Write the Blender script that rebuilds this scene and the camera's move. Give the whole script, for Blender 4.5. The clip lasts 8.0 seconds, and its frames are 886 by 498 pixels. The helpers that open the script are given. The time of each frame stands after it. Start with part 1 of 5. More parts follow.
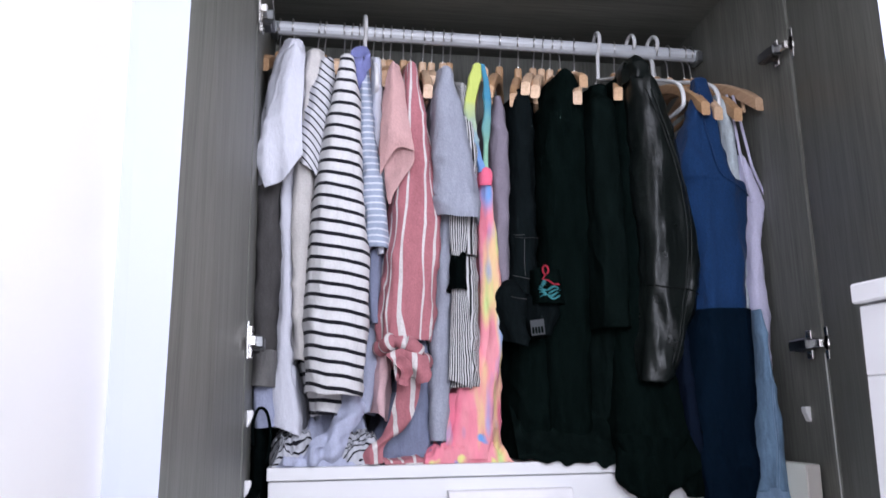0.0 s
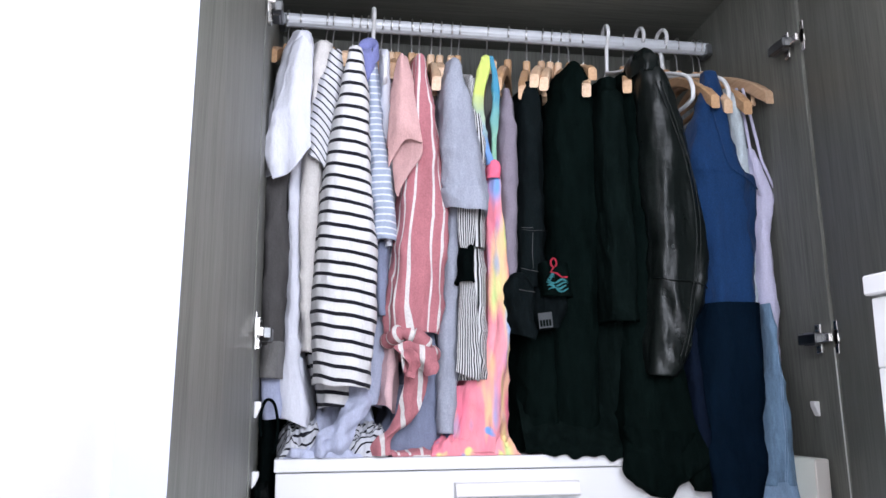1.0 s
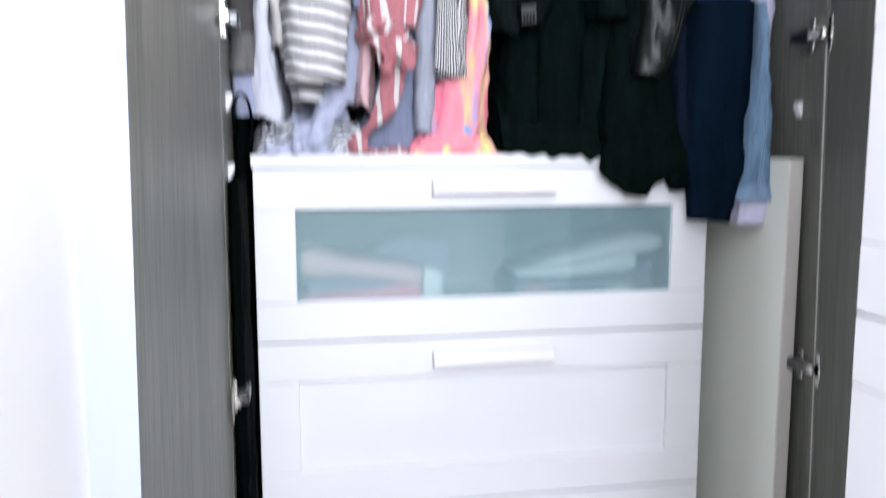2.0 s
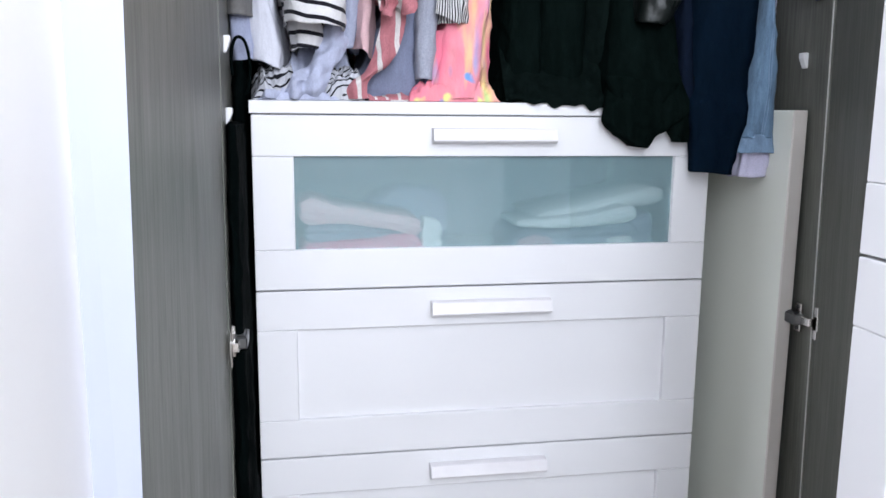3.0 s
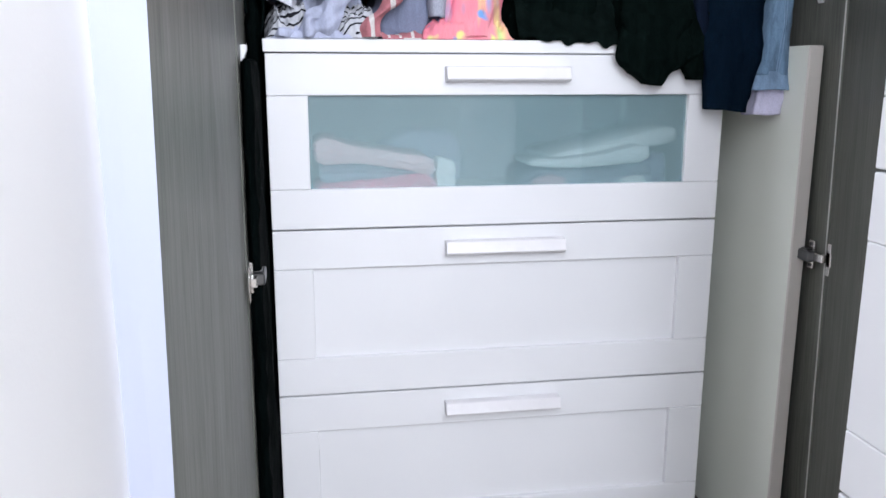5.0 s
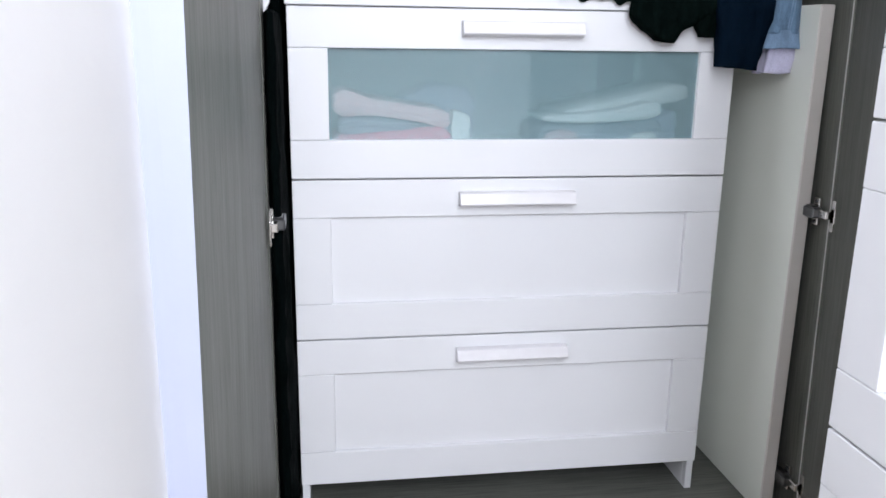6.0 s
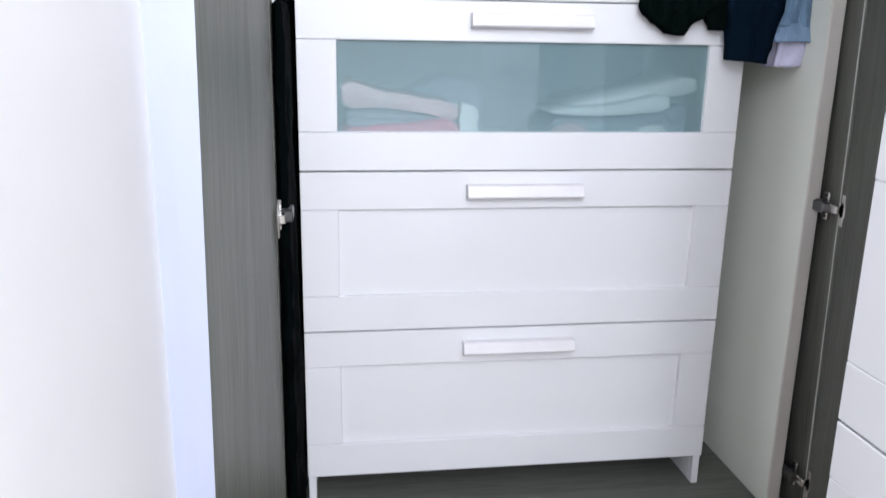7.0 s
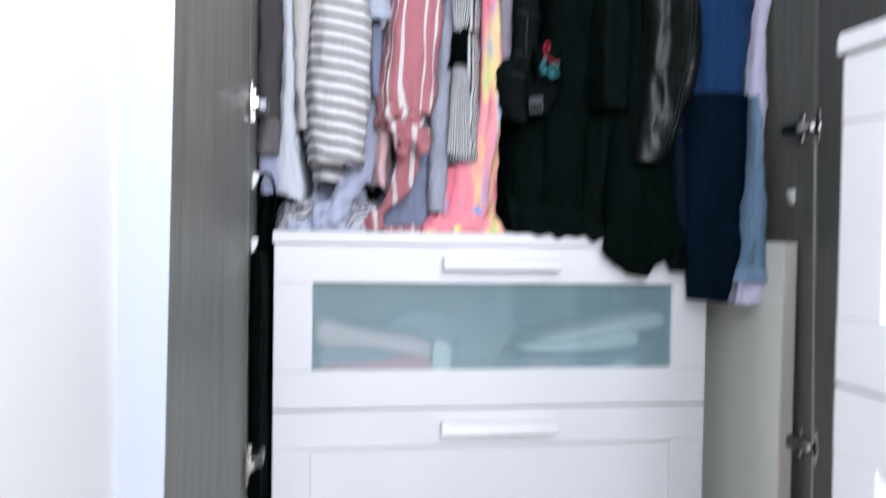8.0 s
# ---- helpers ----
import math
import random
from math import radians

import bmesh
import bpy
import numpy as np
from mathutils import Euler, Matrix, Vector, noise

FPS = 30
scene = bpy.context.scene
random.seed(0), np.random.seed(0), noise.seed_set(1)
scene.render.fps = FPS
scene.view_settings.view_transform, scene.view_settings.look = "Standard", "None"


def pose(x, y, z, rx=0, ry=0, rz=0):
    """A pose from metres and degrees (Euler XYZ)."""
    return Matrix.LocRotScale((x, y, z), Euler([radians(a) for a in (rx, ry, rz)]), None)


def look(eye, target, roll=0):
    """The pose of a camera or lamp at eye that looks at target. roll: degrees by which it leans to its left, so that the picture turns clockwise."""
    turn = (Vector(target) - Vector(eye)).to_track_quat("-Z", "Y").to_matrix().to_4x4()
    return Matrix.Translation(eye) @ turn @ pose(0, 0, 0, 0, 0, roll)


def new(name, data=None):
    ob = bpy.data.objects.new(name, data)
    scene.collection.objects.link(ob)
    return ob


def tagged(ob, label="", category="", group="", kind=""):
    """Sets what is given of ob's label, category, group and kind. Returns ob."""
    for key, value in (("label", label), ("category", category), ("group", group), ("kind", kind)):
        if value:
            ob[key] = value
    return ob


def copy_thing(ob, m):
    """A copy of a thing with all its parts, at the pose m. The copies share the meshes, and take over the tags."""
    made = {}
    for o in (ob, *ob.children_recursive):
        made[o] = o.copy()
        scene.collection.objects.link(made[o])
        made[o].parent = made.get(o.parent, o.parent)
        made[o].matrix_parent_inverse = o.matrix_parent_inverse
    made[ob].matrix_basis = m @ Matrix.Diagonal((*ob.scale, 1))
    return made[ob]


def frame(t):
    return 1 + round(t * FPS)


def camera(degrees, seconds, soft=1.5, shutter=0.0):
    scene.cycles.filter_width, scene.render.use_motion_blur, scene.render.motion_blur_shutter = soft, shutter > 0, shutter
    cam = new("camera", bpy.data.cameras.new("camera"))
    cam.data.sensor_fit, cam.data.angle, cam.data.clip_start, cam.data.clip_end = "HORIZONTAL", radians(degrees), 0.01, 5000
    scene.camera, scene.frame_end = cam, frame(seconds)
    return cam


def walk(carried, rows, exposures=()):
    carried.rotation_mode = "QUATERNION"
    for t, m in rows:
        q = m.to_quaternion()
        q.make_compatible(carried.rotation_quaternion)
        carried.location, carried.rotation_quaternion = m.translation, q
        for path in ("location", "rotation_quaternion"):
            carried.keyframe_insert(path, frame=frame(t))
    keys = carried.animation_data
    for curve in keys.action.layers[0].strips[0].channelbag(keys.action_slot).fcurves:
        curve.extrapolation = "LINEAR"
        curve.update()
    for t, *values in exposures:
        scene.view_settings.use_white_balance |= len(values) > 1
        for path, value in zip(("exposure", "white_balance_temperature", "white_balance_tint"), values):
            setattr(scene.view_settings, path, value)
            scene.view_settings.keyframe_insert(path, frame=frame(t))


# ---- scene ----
cam = camera(57.0, 8.0, shutter=0.85)
PATH = [
    (0, (-0.328, -1.368, 1.046), (-0.01, 0.571, 1.419), -0.7),
    (0.2, (-0.3285, -1.367, 1.0456), (-0.018, 0.573, 1.432), -0.5),
    (0.3, (-0.3287, -1.3667, 1.0454), (-0.023, 0.574, 1.4295), -0.45),
    (0.5, (-0.329, -1.366, 1.045), (-0.025, 0.576, 1.415), -0.3),
    (0.9, (-0.331, -1.364, 1.041), (-0.027, 0.579, 1.404), -0.4),
    (1, (-0.331, -1.364, 1.041), (-0.027, 0.579, 1.404), -0.4),
    (1.1, (-0.329, -1.36, 1.036), (-0.024, 0.587, 1.375), -0.3),
    (1.2, (-0.326, -1.352, 1.027), (-0.017, 0.603, 1.315), -0.2),
    (1.5, (-0.316, -1.347, 1.019), (0.008, 0.627, 1.037), -0.1),
    (1.7, (-0.314, -1.345, 1.000), (0.060, 0.616, 0.892), -0.10),
    (2, (-0.314, -1.331, 0.965), (0.025, 0.624, 0.711), -0.1),
    (2.2, (-0.319, -1.317, 0.956), (0.055, 0.618, 0.617), 0.3),
    (3.3, (-0.316, -1.329, 0.929), (0.021, 0.613, 0.588), 0.6),
    (3.5, (-0.323, -1.328, 0.921), (0.025, 0.61, 0.57), 0.9),
    (3.7, (-0.327, -1.328, 0.917), (0.024, 0.607, 0.555), 0.95),
    (4, (-0.328, -1.33, 0.914), (0.023, 0.598, 0.517), 1.0),
    (4.2, (-0.327, -1.331, 0.91), (0.019, 0.597, 0.509), 0.8),
    (5.3, (-0.327, -1.358, 0.895), (-0.013, 0.57, 0.468), 0.0),
    (5.5, (-0.33, -1.372, 0.894), (-0.025, 0.557, 0.464), 0.2),
    (5.8, (-0.334, -1.388, 0.886), (-0.048, 0.521, 0.362), 0.55),
    (6, (-0.336, -1.391, 0.88), (-0.05, 0.524, 0.378), 0.8),
    (6.2, (-0.339, -1.391, 0.876), (-0.059, 0.522, 0.364), 0.95),
    (6.5, (-0.342, -1.39, 0.874), (-0.065, 0.518, 0.341), 1.1),
    (7, (-0.339, -1.39, 0.874), (-0.067, 0.524, 0.362), 1.0),
    (7.2, (-0.342, -1.388, 0.880), (-0.065, 0.535, 0.405), 1.05),
    (7.5, (-0.348, -1.383, 0.9), (-0.058, 0.548, 0.467), 1.1),
    (7.7, (-0.338, -1.381, 0.916), (-0.042, 0.577, 0.631), 0.3),
    (7.8, (-0.331, -1.384, 0.928), (-0.033, 0.586, 0.757), 0.40),
    (8, (-0.32, -1.401, 0.959), (-0.012, 0.574, 0.905), 0.9),
]

# ---- camera path ----
EXPOSURES = [(0.0, -0.38, 6410, 20), (0.5, -0.35, 6390, 20), (0.9, -0.12, 6460, 17), (1.5, 0.05, 6510, 15), (2.0, 0.06, 6490, 14), (3.5, -0.14, 6450, 14), (6.5, -0.12, 6550, 14), (7.5, -0.13, 6550, 14), (8.0, -0.18, 6480, 14)]
walk(cam, [(t, look(eye, target, roll)) for t, eye, target, roll in PATH], EXPOSURES)

# ---- world and light ----
world = bpy.data.worlds.new("world")
scene.world = world
world.use_nodes = True
wn = world.node_tree.nodes
sky = wn.new("ShaderNodeTexSky")
sky.sky_type, sky.sun_disc, sky.sun_elevation, sky.sun_rotation = "NISHITA", False, radians(40), radians(100)
world.node_tree.links.new(sky.outputs[0], wn["Background"].inputs[0])
wn["Background"].inputs[1].default_value = 0.12


def window_light(name, m, sx, sy, watts, colour):
    lamp = bpy.data.lights.new(name, "AREA")
    lamp.shape, lamp.size, lamp.size_y, lamp.energy, lamp.color = "RECTANGLE", sx, sy, watts, colour
    ob = new(name, lamp)
    ob.matrix_world = m
    return tagged(ob, "added area lamp for daylight, its window out of view", "light", kind="structure")


WIN_Y0, WIN_Y1, WIN_Z0, WIN_Z1, ROOM_R = -2.9, -1.4, 0.9, 2.3, 2.4
# Daylight lamps at unseen windows, placed to balance the room.
window_light("window_daylight", look((ROOM_R - 0.03, -2.15, 1.62), (-0.4, -0.8, 1.0)), 1.4, 1.3, 46, (0.90, 0.93, 1.0))
window_light("window_daylight_rear", look((0.28, -3.15, 1.88), (0.24, 0.0, 0.9)), 1.30, 0.95, 55, (0.84, 0.915, 1.0))
# Side fill, invented to brighten the right door, panel and board.
window_light("side_fill_lamp", look((-0.475, -2.3, 1.62), (0.8, -0.3, 1.2)), 1.1, 1.3, 47, (0.84, 0.915, 1.0))


# ---- materials ----
def mat(name, rough=0.6, metal=0.0, spec=0.5):
    m = bpy.data.materials.new(name)
    m.use_nodes = True
    b = m.node_tree.nodes["Principled BSDF"]
    b.inputs["Roughness"].default_value, b.inputs["Metallic"].default_value = rough, metal
    b.inputs["Specular IOR Level"].default_value = spec
    return m, m.node_tree, b


def node(nt, kind, **inputs):
    n = nt.nodes.new(kind)
    for k, v in inputs.items():
        n.inputs[k.replace("_", " ")].default_value = v
    return n


def coords(nt, which="Object", scale=(1, 1, 1)):
    tc = nt.nodes.new("ShaderNodeTexCoord")
    mp = node(nt, "ShaderNodeMapping", Scale=scale)
    nt.links.new(tc.outputs[which], mp.inputs["Vector"])
    return mp.outputs["Vector"]


def ramp(nt, fac, stops, mode="LINEAR"):
    r = nt.nodes.new("ShaderNodeValToRGB")
    r.color_ramp.interpolation = mode
    els = r.color_ramp.elements
    while len(els) < len(stops):
        els.new(0.5)
    for e, (p, c) in zip(els, stops):
        e.position, e.color = p, (*c, 1)
    nt.links.new(fac, r.inputs["Fac"])
    return r.outputs["Color"]


def noise_tex(nt, vec, scale, detail=3.0, rough=0.55):
    n = node(nt, "ShaderNodeTexNoise", Scale=scale, Detail=detail, Roughness=rough)
    nt.links.new(vec, n.inputs["Vector"])
    return n.outputs["Fac"]


def math_node(nt, op, a, b=None):
    n = nt.nodes.new("ShaderNodeMath")
    n.operation = op
    for i, v in enumerate((a, b)):
        if v is None:
            continue
        if isinstance(v, (int, float)):
            n.inputs[i].default_value = v
        else:
            nt.links.new(v, n.inputs[i])
    return n.outputs[0]


def blend(nt, fac, a, b, mode="MIX"):
    n = nt.nodes.new("ShaderNodeMix")
    n.data_type, n.blend_type = "RGBA", mode
    for sock, v in ((n.inputs[0], fac), (n.inputs[6], a), (n.inputs[7], b)):
        if isinstance(v, (int, float)):
            sock.default_value = v
        elif isinstance(v, tuple):
            sock.default_value = (*v, 1)
        else:
            nt.links.new(v, sock)
    return n.outputs[2]


def bump(nt, b, height, strength=0.3, distance=0.002):
    n = node(nt, "ShaderNodeBump", Strength=strength, Distance=distance)
    nt.links.new(height, n.inputs["Height"])
    nt.links.new(n.outputs["Normal"], b.inputs["Normal"])


def wood_grey(name, dark, light, rough=0.45, axis=2):
    """Grey wood-grain laminate, the grain along one axis."""
    m, nt, b = mat(name, rough, spec=0.35)
    s = [230, 230, 230]
    s[axis] = 9.0
    v = coords(nt, "Object", tuple(s))
    f = noise_tex(nt, v, 1.0, 5.0, 0.7)
    s2 = [34, 34, 34]
    s2[axis] = 1.6
    g = noise_tex(nt, coords(nt, "Object", tuple(s2)), 1.0, 3.0)
    mixed = math_node(nt, "ADD", math_node(nt, "MULTIPLY", f, 0.65), math_node(nt, "MULTIPLY", g, 0.35))
    mid = tuple((a + c) / 2 for a, c in zip(dark, light))
    nt.links.new(ramp(nt, mixed, [(0.36, dark), (0.5, mid), (0.66, light)]), b.inputs["Base Color"])
    bump(nt, b, f, 0.25, 0.0006)
    return m


def lacquer(name, colour, rough=0.35):
    """Painted board with the faint unevenness of a foil or spray finish."""
    m, nt, b = mat(name, rough, spec=0.4)
    v = coords(nt)
    f = noise_tex(nt, v, 3.0, 2.0)
    c2 = tuple(x * 0.955 for x in colour)
    nt.links.new(ramp(nt, f, [(0.3, c2), (0.7, colour)]), b.inputs["Base Color"])
    bump(nt, b, noise_tex(nt, v, 160.0, 2.0), 0.06, 0.0006)
    return m


def plaster(name, colour):
    m, nt, b = mat(name, 0.85, spec=0.2)
    v = coords(nt)
    c2 = tuple(x * 0.96 for x in colour)
    nt.links.new(ramp(nt, noise_tex(nt, v, 2.2, 4.0), [(0.3, c2), (0.7, colour)]), b.inputs["Base Color"])
    bump(nt, b, noise_tex(nt, v, 220.0, 3.0), 0.15, 0.001)
    return m


def metal(name, colour, rough=0.25):
    m, nt, b = mat(name, rough, 1.0)
    nt.links.new(ramp(nt, noise_tex(nt, coords(nt), 40.0), [(0.3, tuple(c * 0.85 for c in colour)), (0.7, colour)]), b.inputs["Base Color"])
    return m


def plastic(name, colour, rough=0.35):
    m, nt, b = mat(name, rough)
    nt.links.new(ramp(nt, noise_tex(nt, coords(nt), 25.0), [(0.3, tuple(c * 0.93 for c in colour)), (0.7, colour)]), b.inputs["Base Color"])
    return m


def hanger_wood(name, dark, light):
    m, nt, b = mat(name, 0.4)
    f = noise_tex(nt, coords(nt, "Object", (160, 12, 160)), 1.0, 4.0)
    info = nt.nodes.new("ShaderNodeObjectInfo")
    c = ramp(nt, f, [(0.3, dark), (0.7, light)])
    var = ramp(nt, info.outputs["Random"], [(0.0, (0.8, 0.72, 0.66)), (0.5, (1.0, 0.95, 0.9)), (1.0, (1.1, 1.05, 1.0))])
    nt.links.new(blend(nt, 1.0, c, var, "MULTIPLY"), b.inputs["Base Color"])
    return m


def cloth_base(name, rough=0.9, weave=700.0, sheen=0.06):
    """The start of a fabric: sheen, weave relief and soft crease relief. Returns the material, its nodes, the shader, a mottling value and its coordinates."""
    m, nt, b = mat(name, rough, spec=0.15 if sheen else 0.008)
    b.inputs["Sheen Weight"].default_value, b.inputs["Sheen Roughness"].default_value = sheen, 0.5
    v = coords(nt)
    mottle = noise_tex(nt, coords(nt, "Object", (60, 60, 14)), 1.0, 5.0, 0.65)
    crease = noise_tex(nt, coords(nt, "Object", (30, 30, 11)), 1.0, 4.0, 0.6)
    fine = noise_tex(nt, v, weave, 2.0)
    h = math_node(nt, "ADD", math_node(nt, "MULTIPLY", crease, 4.0), math_node(nt, "MULTIPLY", fine, 0.25))
    bump(nt, b, h, 0.45, 0.004)
    return m, nt, b, mottle


def uv_axes(nt):
    tc = nt.nodes.new("ShaderNodeTexCoord")
    sep = nt.nodes.new("ShaderNodeSeparateXYZ")
    nt.links.new(tc.outputs["UV"], sep.inputs[0])
    return sep.outputs[0], sep.outputs[1]


def heather(nt, amount):
    """Fine flecks of the yarn, a little longer down the cloth than across."""
    f = noise_tex(nt, coords(nt, "Object", (480, 480, 330)), 1.0, 2.0, 0.7)
    lo, hi = 1 - amount, 1 + amount * 0.6
    return ramp(nt, f, [(0.32, (lo, lo, lo)), (0.68, (hi, hi, hi))])


def cloth(name, colour, vary=0.15, rough=0.9, weave=700.0, fleck=0.10):
    m, nt, b, mottle = cloth_base(name, rough, weave, 0.06 if max(colour) > 0.1 else 0.0)
    lo = tuple(c * (1 - vary) for c in colour)
    hi = tuple(min(1, c * (1 + vary * 0.6)) for c in colour)
    body = ramp(nt, mottle, [(0.3, lo), (0.7, hi)])
    nt.links.new(blend(nt, 1.0, body, heather(nt, fleck), "MULTIPLY"), b.inputs["Base Color"])
    return m


def striped(name, ground, line, along, period, share, wobble=0.0, weave=700.0, tilt=0.0, warp=0.25, fleck=0.06):
    """Stripes down ('u') or across ('v') a garment; share is the width of the line in the period."""
    m, nt, b, mottle = cloth_base(name, weave=weave)
    u, v = uv_axes(nt)
    base = u if along == "u" else v
    other = v if along == "u" else u
    sway = math_node(nt, "MULTIPLY", math_node(nt, "SINE", math_node(nt, "MULTIPLY", other, 6.283)), wobble)
    drift = math_node(nt, "MULTIPLY", noise_tex(nt, coords(nt), 9.0 if warp < 1 else 17.0, 1.0), period * warp)
    tc = nt.nodes.new("ShaderNodeTexCoord")
    sep = nt.nodes.new("ShaderNodeSeparateXYZ")
    nt.links.new(tc.outputs["Object"], sep.inputs[0])
    p = math_node(nt, "ADD", math_node(nt, "ADD", base, sway), math_node(nt, "ADD", drift, math_node(nt, "MULTIPLY", sep.outputs[0], -tilt)))
    f = math_node(nt, "FRACT", math_node(nt, "DIVIDE", p, period))
    on = ramp(nt, f, [(0.0, (1, 1, 1)), (share, (0, 0, 0))], "CONSTANT")
    shade = ramp(nt, mottle, [(0.3, (0.86, 0.86, 0.86)), (0.7, (1, 1, 1))])
    nt.links.new(blend(nt, 1.0, blend(nt, on, ground, line), blend(nt, 1.0, shade, heather(nt, fleck), "MULTIPLY"), "MULTIPLY"), b.inputs["Base Color"])
    return m


def tie_dye(name):
    m, nt, b, mottle = cloth_base(name, 0.85)
    pink, salmon, yellow, green, blue = (0.88, 0.20, 0.30), (0.92, 0.38, 0.42), (0.86, 0.80, 0.30), (0.42, 0.76, 0.34), (0.20, 0.40, 0.78)
    c = ramp(nt, noise_tex(nt, coords(nt, "Object", (18, 6, 5)), 1.0, 2.0), [(0.35, pink), (0.65, salmon)])
    tc = nt.nodes.new("ShaderNodeTexCoord")
    sep = nt.nodes.new("ShaderNodeSeparateXYZ")
    nt.links.new(tc.outputs["Object"], sep.inputs[0])
    side = math_node(nt, "MULTIPLY", math_node(nt, "ADD", sep.outputs[0], 0.03), 2.0)
    n1 = math_node(nt, "ADD", noise_tex(nt, coords(nt, "Object", (38, 6, 6.0)), 1.0, 1.5), side)
    c = blend(nt, ramp(nt, n1, [(0.50, (0, 0, 0)), (0.68, (1, 1, 1))]), c, yellow)
    c = blend(nt, ramp(nt, n1, [(0.62, (0, 0, 0)), (0.76, (1, 1, 1))]), c, green)
    upper = math_node(nt, "MULTIPLY", math_node(nt, "SUBTRACT", sep.outputs[2], 1.1), 0.35)
    n2 = math_node(nt, "ADD", noise_tex(nt, coords(nt, "Object", (30, 8, 6)), 1.2, 1.5), upper)
    c = blend(nt, ramp(nt, n2, [(0.56, (0, 0, 0)), (0.70, (1, 1, 1))]), c, blue)
    c = blend(nt, ramp(nt, n1, [(0.72, (0, 0, 0)), (0.82, (1, 1, 1))]), c, blue)
    low = math_node(nt, "MULTIPLY", math_node(nt, "SUBTRACT", 0.985, sep.outputs[2]), 6.0)
    low = math_node(nt, "MINIMUM", math_node(nt, "MAXIMUM", low, -0.5), -0.02)
    n3 = math_node(nt, "ADD", noise_tex(nt, coords(nt, "Object", (34, 12, 30)), 1.0, 1.5), low)
    c = blend(nt, ramp(nt, n3, [(0.60, (0, 0, 0)), (0.68, (1, 1, 1))]), c, yellow)
    n4 = math_node(nt, "ADD", noise_tex(nt, coords(nt, "Object", (30, 9, 26)), 1.3, 1.5), low)
    c = blend(nt, ramp(nt, n4, [(0.60, (0, 0, 0)), (0.68, (1, 1, 1))]), c, blue)
    nt.links.new(blend(nt, 1.0, c, ramp(nt, mottle, [(0.3, (0.84, 0.84, 0.84)), (0.7, (1, 1, 1))]), "MULTIPLY"), b.inputs["Base Color"])
    return m


def dyed_strap(name, low, high):
    """One colour at the bottom running into another at the top, as the dye bled."""
    m, nt, b, mottle = cloth_base(name, 0.85)
    tc = nt.nodes.new("ShaderNodeTexCoord")
    sep = nt.nodes.new("ShaderNodeSeparateXYZ")
    nt.links.new(tc.outputs["Object"], sep.inputs[0])
    bleed = math_node(nt, "MULTIPLY", noise_tex(nt, coords(nt), 40.0, 1.0), 0.06)
    f = math_node(nt, "MULTIPLY", math_node(nt, "SUBTRACT", math_node(nt, "ADD", sep.outputs[2], bleed), 1.47), 5.0)
    nt.links.new(ramp(nt, f, [(0.25, low), (0.75, high)]), b.inputs["Base Color"])
    return m


def leather(name):
    """Thin black leather: fine pebbling, long sleek folds down the sleeve, rubbed ridges."""
    m, nt, b = mat(name, 0.4, spec=0.22)
    v = coords(nt)
    vo = node(nt, "ShaderNodeTexVoronoi", Scale=300.0)
    nt.links.new(v, vo.inputs["Vector"])
    sleek = noise_tex(nt, coords(nt, "Object", (34, 24, 4.5)), 1.0, 2.0, 0.45)
    crease = noise_tex(nt, coords(nt, "Object", (26, 26, 30)), 1.0, 4.0, 0.6)
    h = math_node(nt, "ADD", math_node(nt, "MULTIPLY", sleek, 5.0), math_node(nt, "MULTIPLY", crease, 1.6))
    h = math_node(nt, "ADD", h, math_node(nt, "MULTIPLY", vo.outputs["Distance"], 0.05))
    bump(nt, b, h, 0.42, 0.003)
    nt.links.new(ramp(nt, sleek, [(0.3, (0.003, 0.0048, 0.0045)), (0.7, (0.008, 0.0110, 0.0102))]), b.inputs["Base Color"])
    nt.links.new(ramp(nt, crease, [(0.3, (0.26, 0.26, 0.26)), (0.7, (0.46, 0.46, 0.46))]), b.inputs["Roughness"])
    return m


def frosted_glass(name):
    """Green-grey satin glass: part scatters, part lets through, with a clear outer polish."""
    m = bpy.data.materials.new(name)
    m.use_nodes = True
    nt = m.node_tree
    nt.nodes.remove(nt.nodes["Principled BSDF"])
    out = nt.nodes["Material Output"]
    refr = node(nt, "ShaderNodeBsdfRefraction", Color=(0.90, 0.94, 0.95, 1), Roughness=0.21, IOR=1.3)
    diff = node(nt, "ShaderNodeBsdfDiffuse", Color=(0.25, 0.375, 0.40, 1))
    gloss = node(nt, "ShaderNodeBsdfGlossy", Color=(0.95, 0.97, 0.97, 1), Roughness=0.012)
    fres = node(nt, "ShaderNodeFresnel", IOR=1.6)
    a = node(nt, "ShaderNodeMixShader", Fac=0.42)
    nt.links.new(refr.outputs[0], a.inputs[1]), nt.links.new(diff.outputs[0], a.inputs[2])
    c = nt.nodes.new("ShaderNodeMixShader")
    nt.links.new(fres.outputs[0], c.inputs[0])
    nt.links.new(a.outputs[0], c.inputs[1]), nt.links.new(gloss.outputs[0], c.inputs[2])
    nt.links.new(c.outputs[0], out.inputs["Surface"])
    return m


def clear_glass(name):
    m, nt, b = mat(name, 0.02)
    b.inputs["Transmission Weight"].default_value = 1.0
    return m


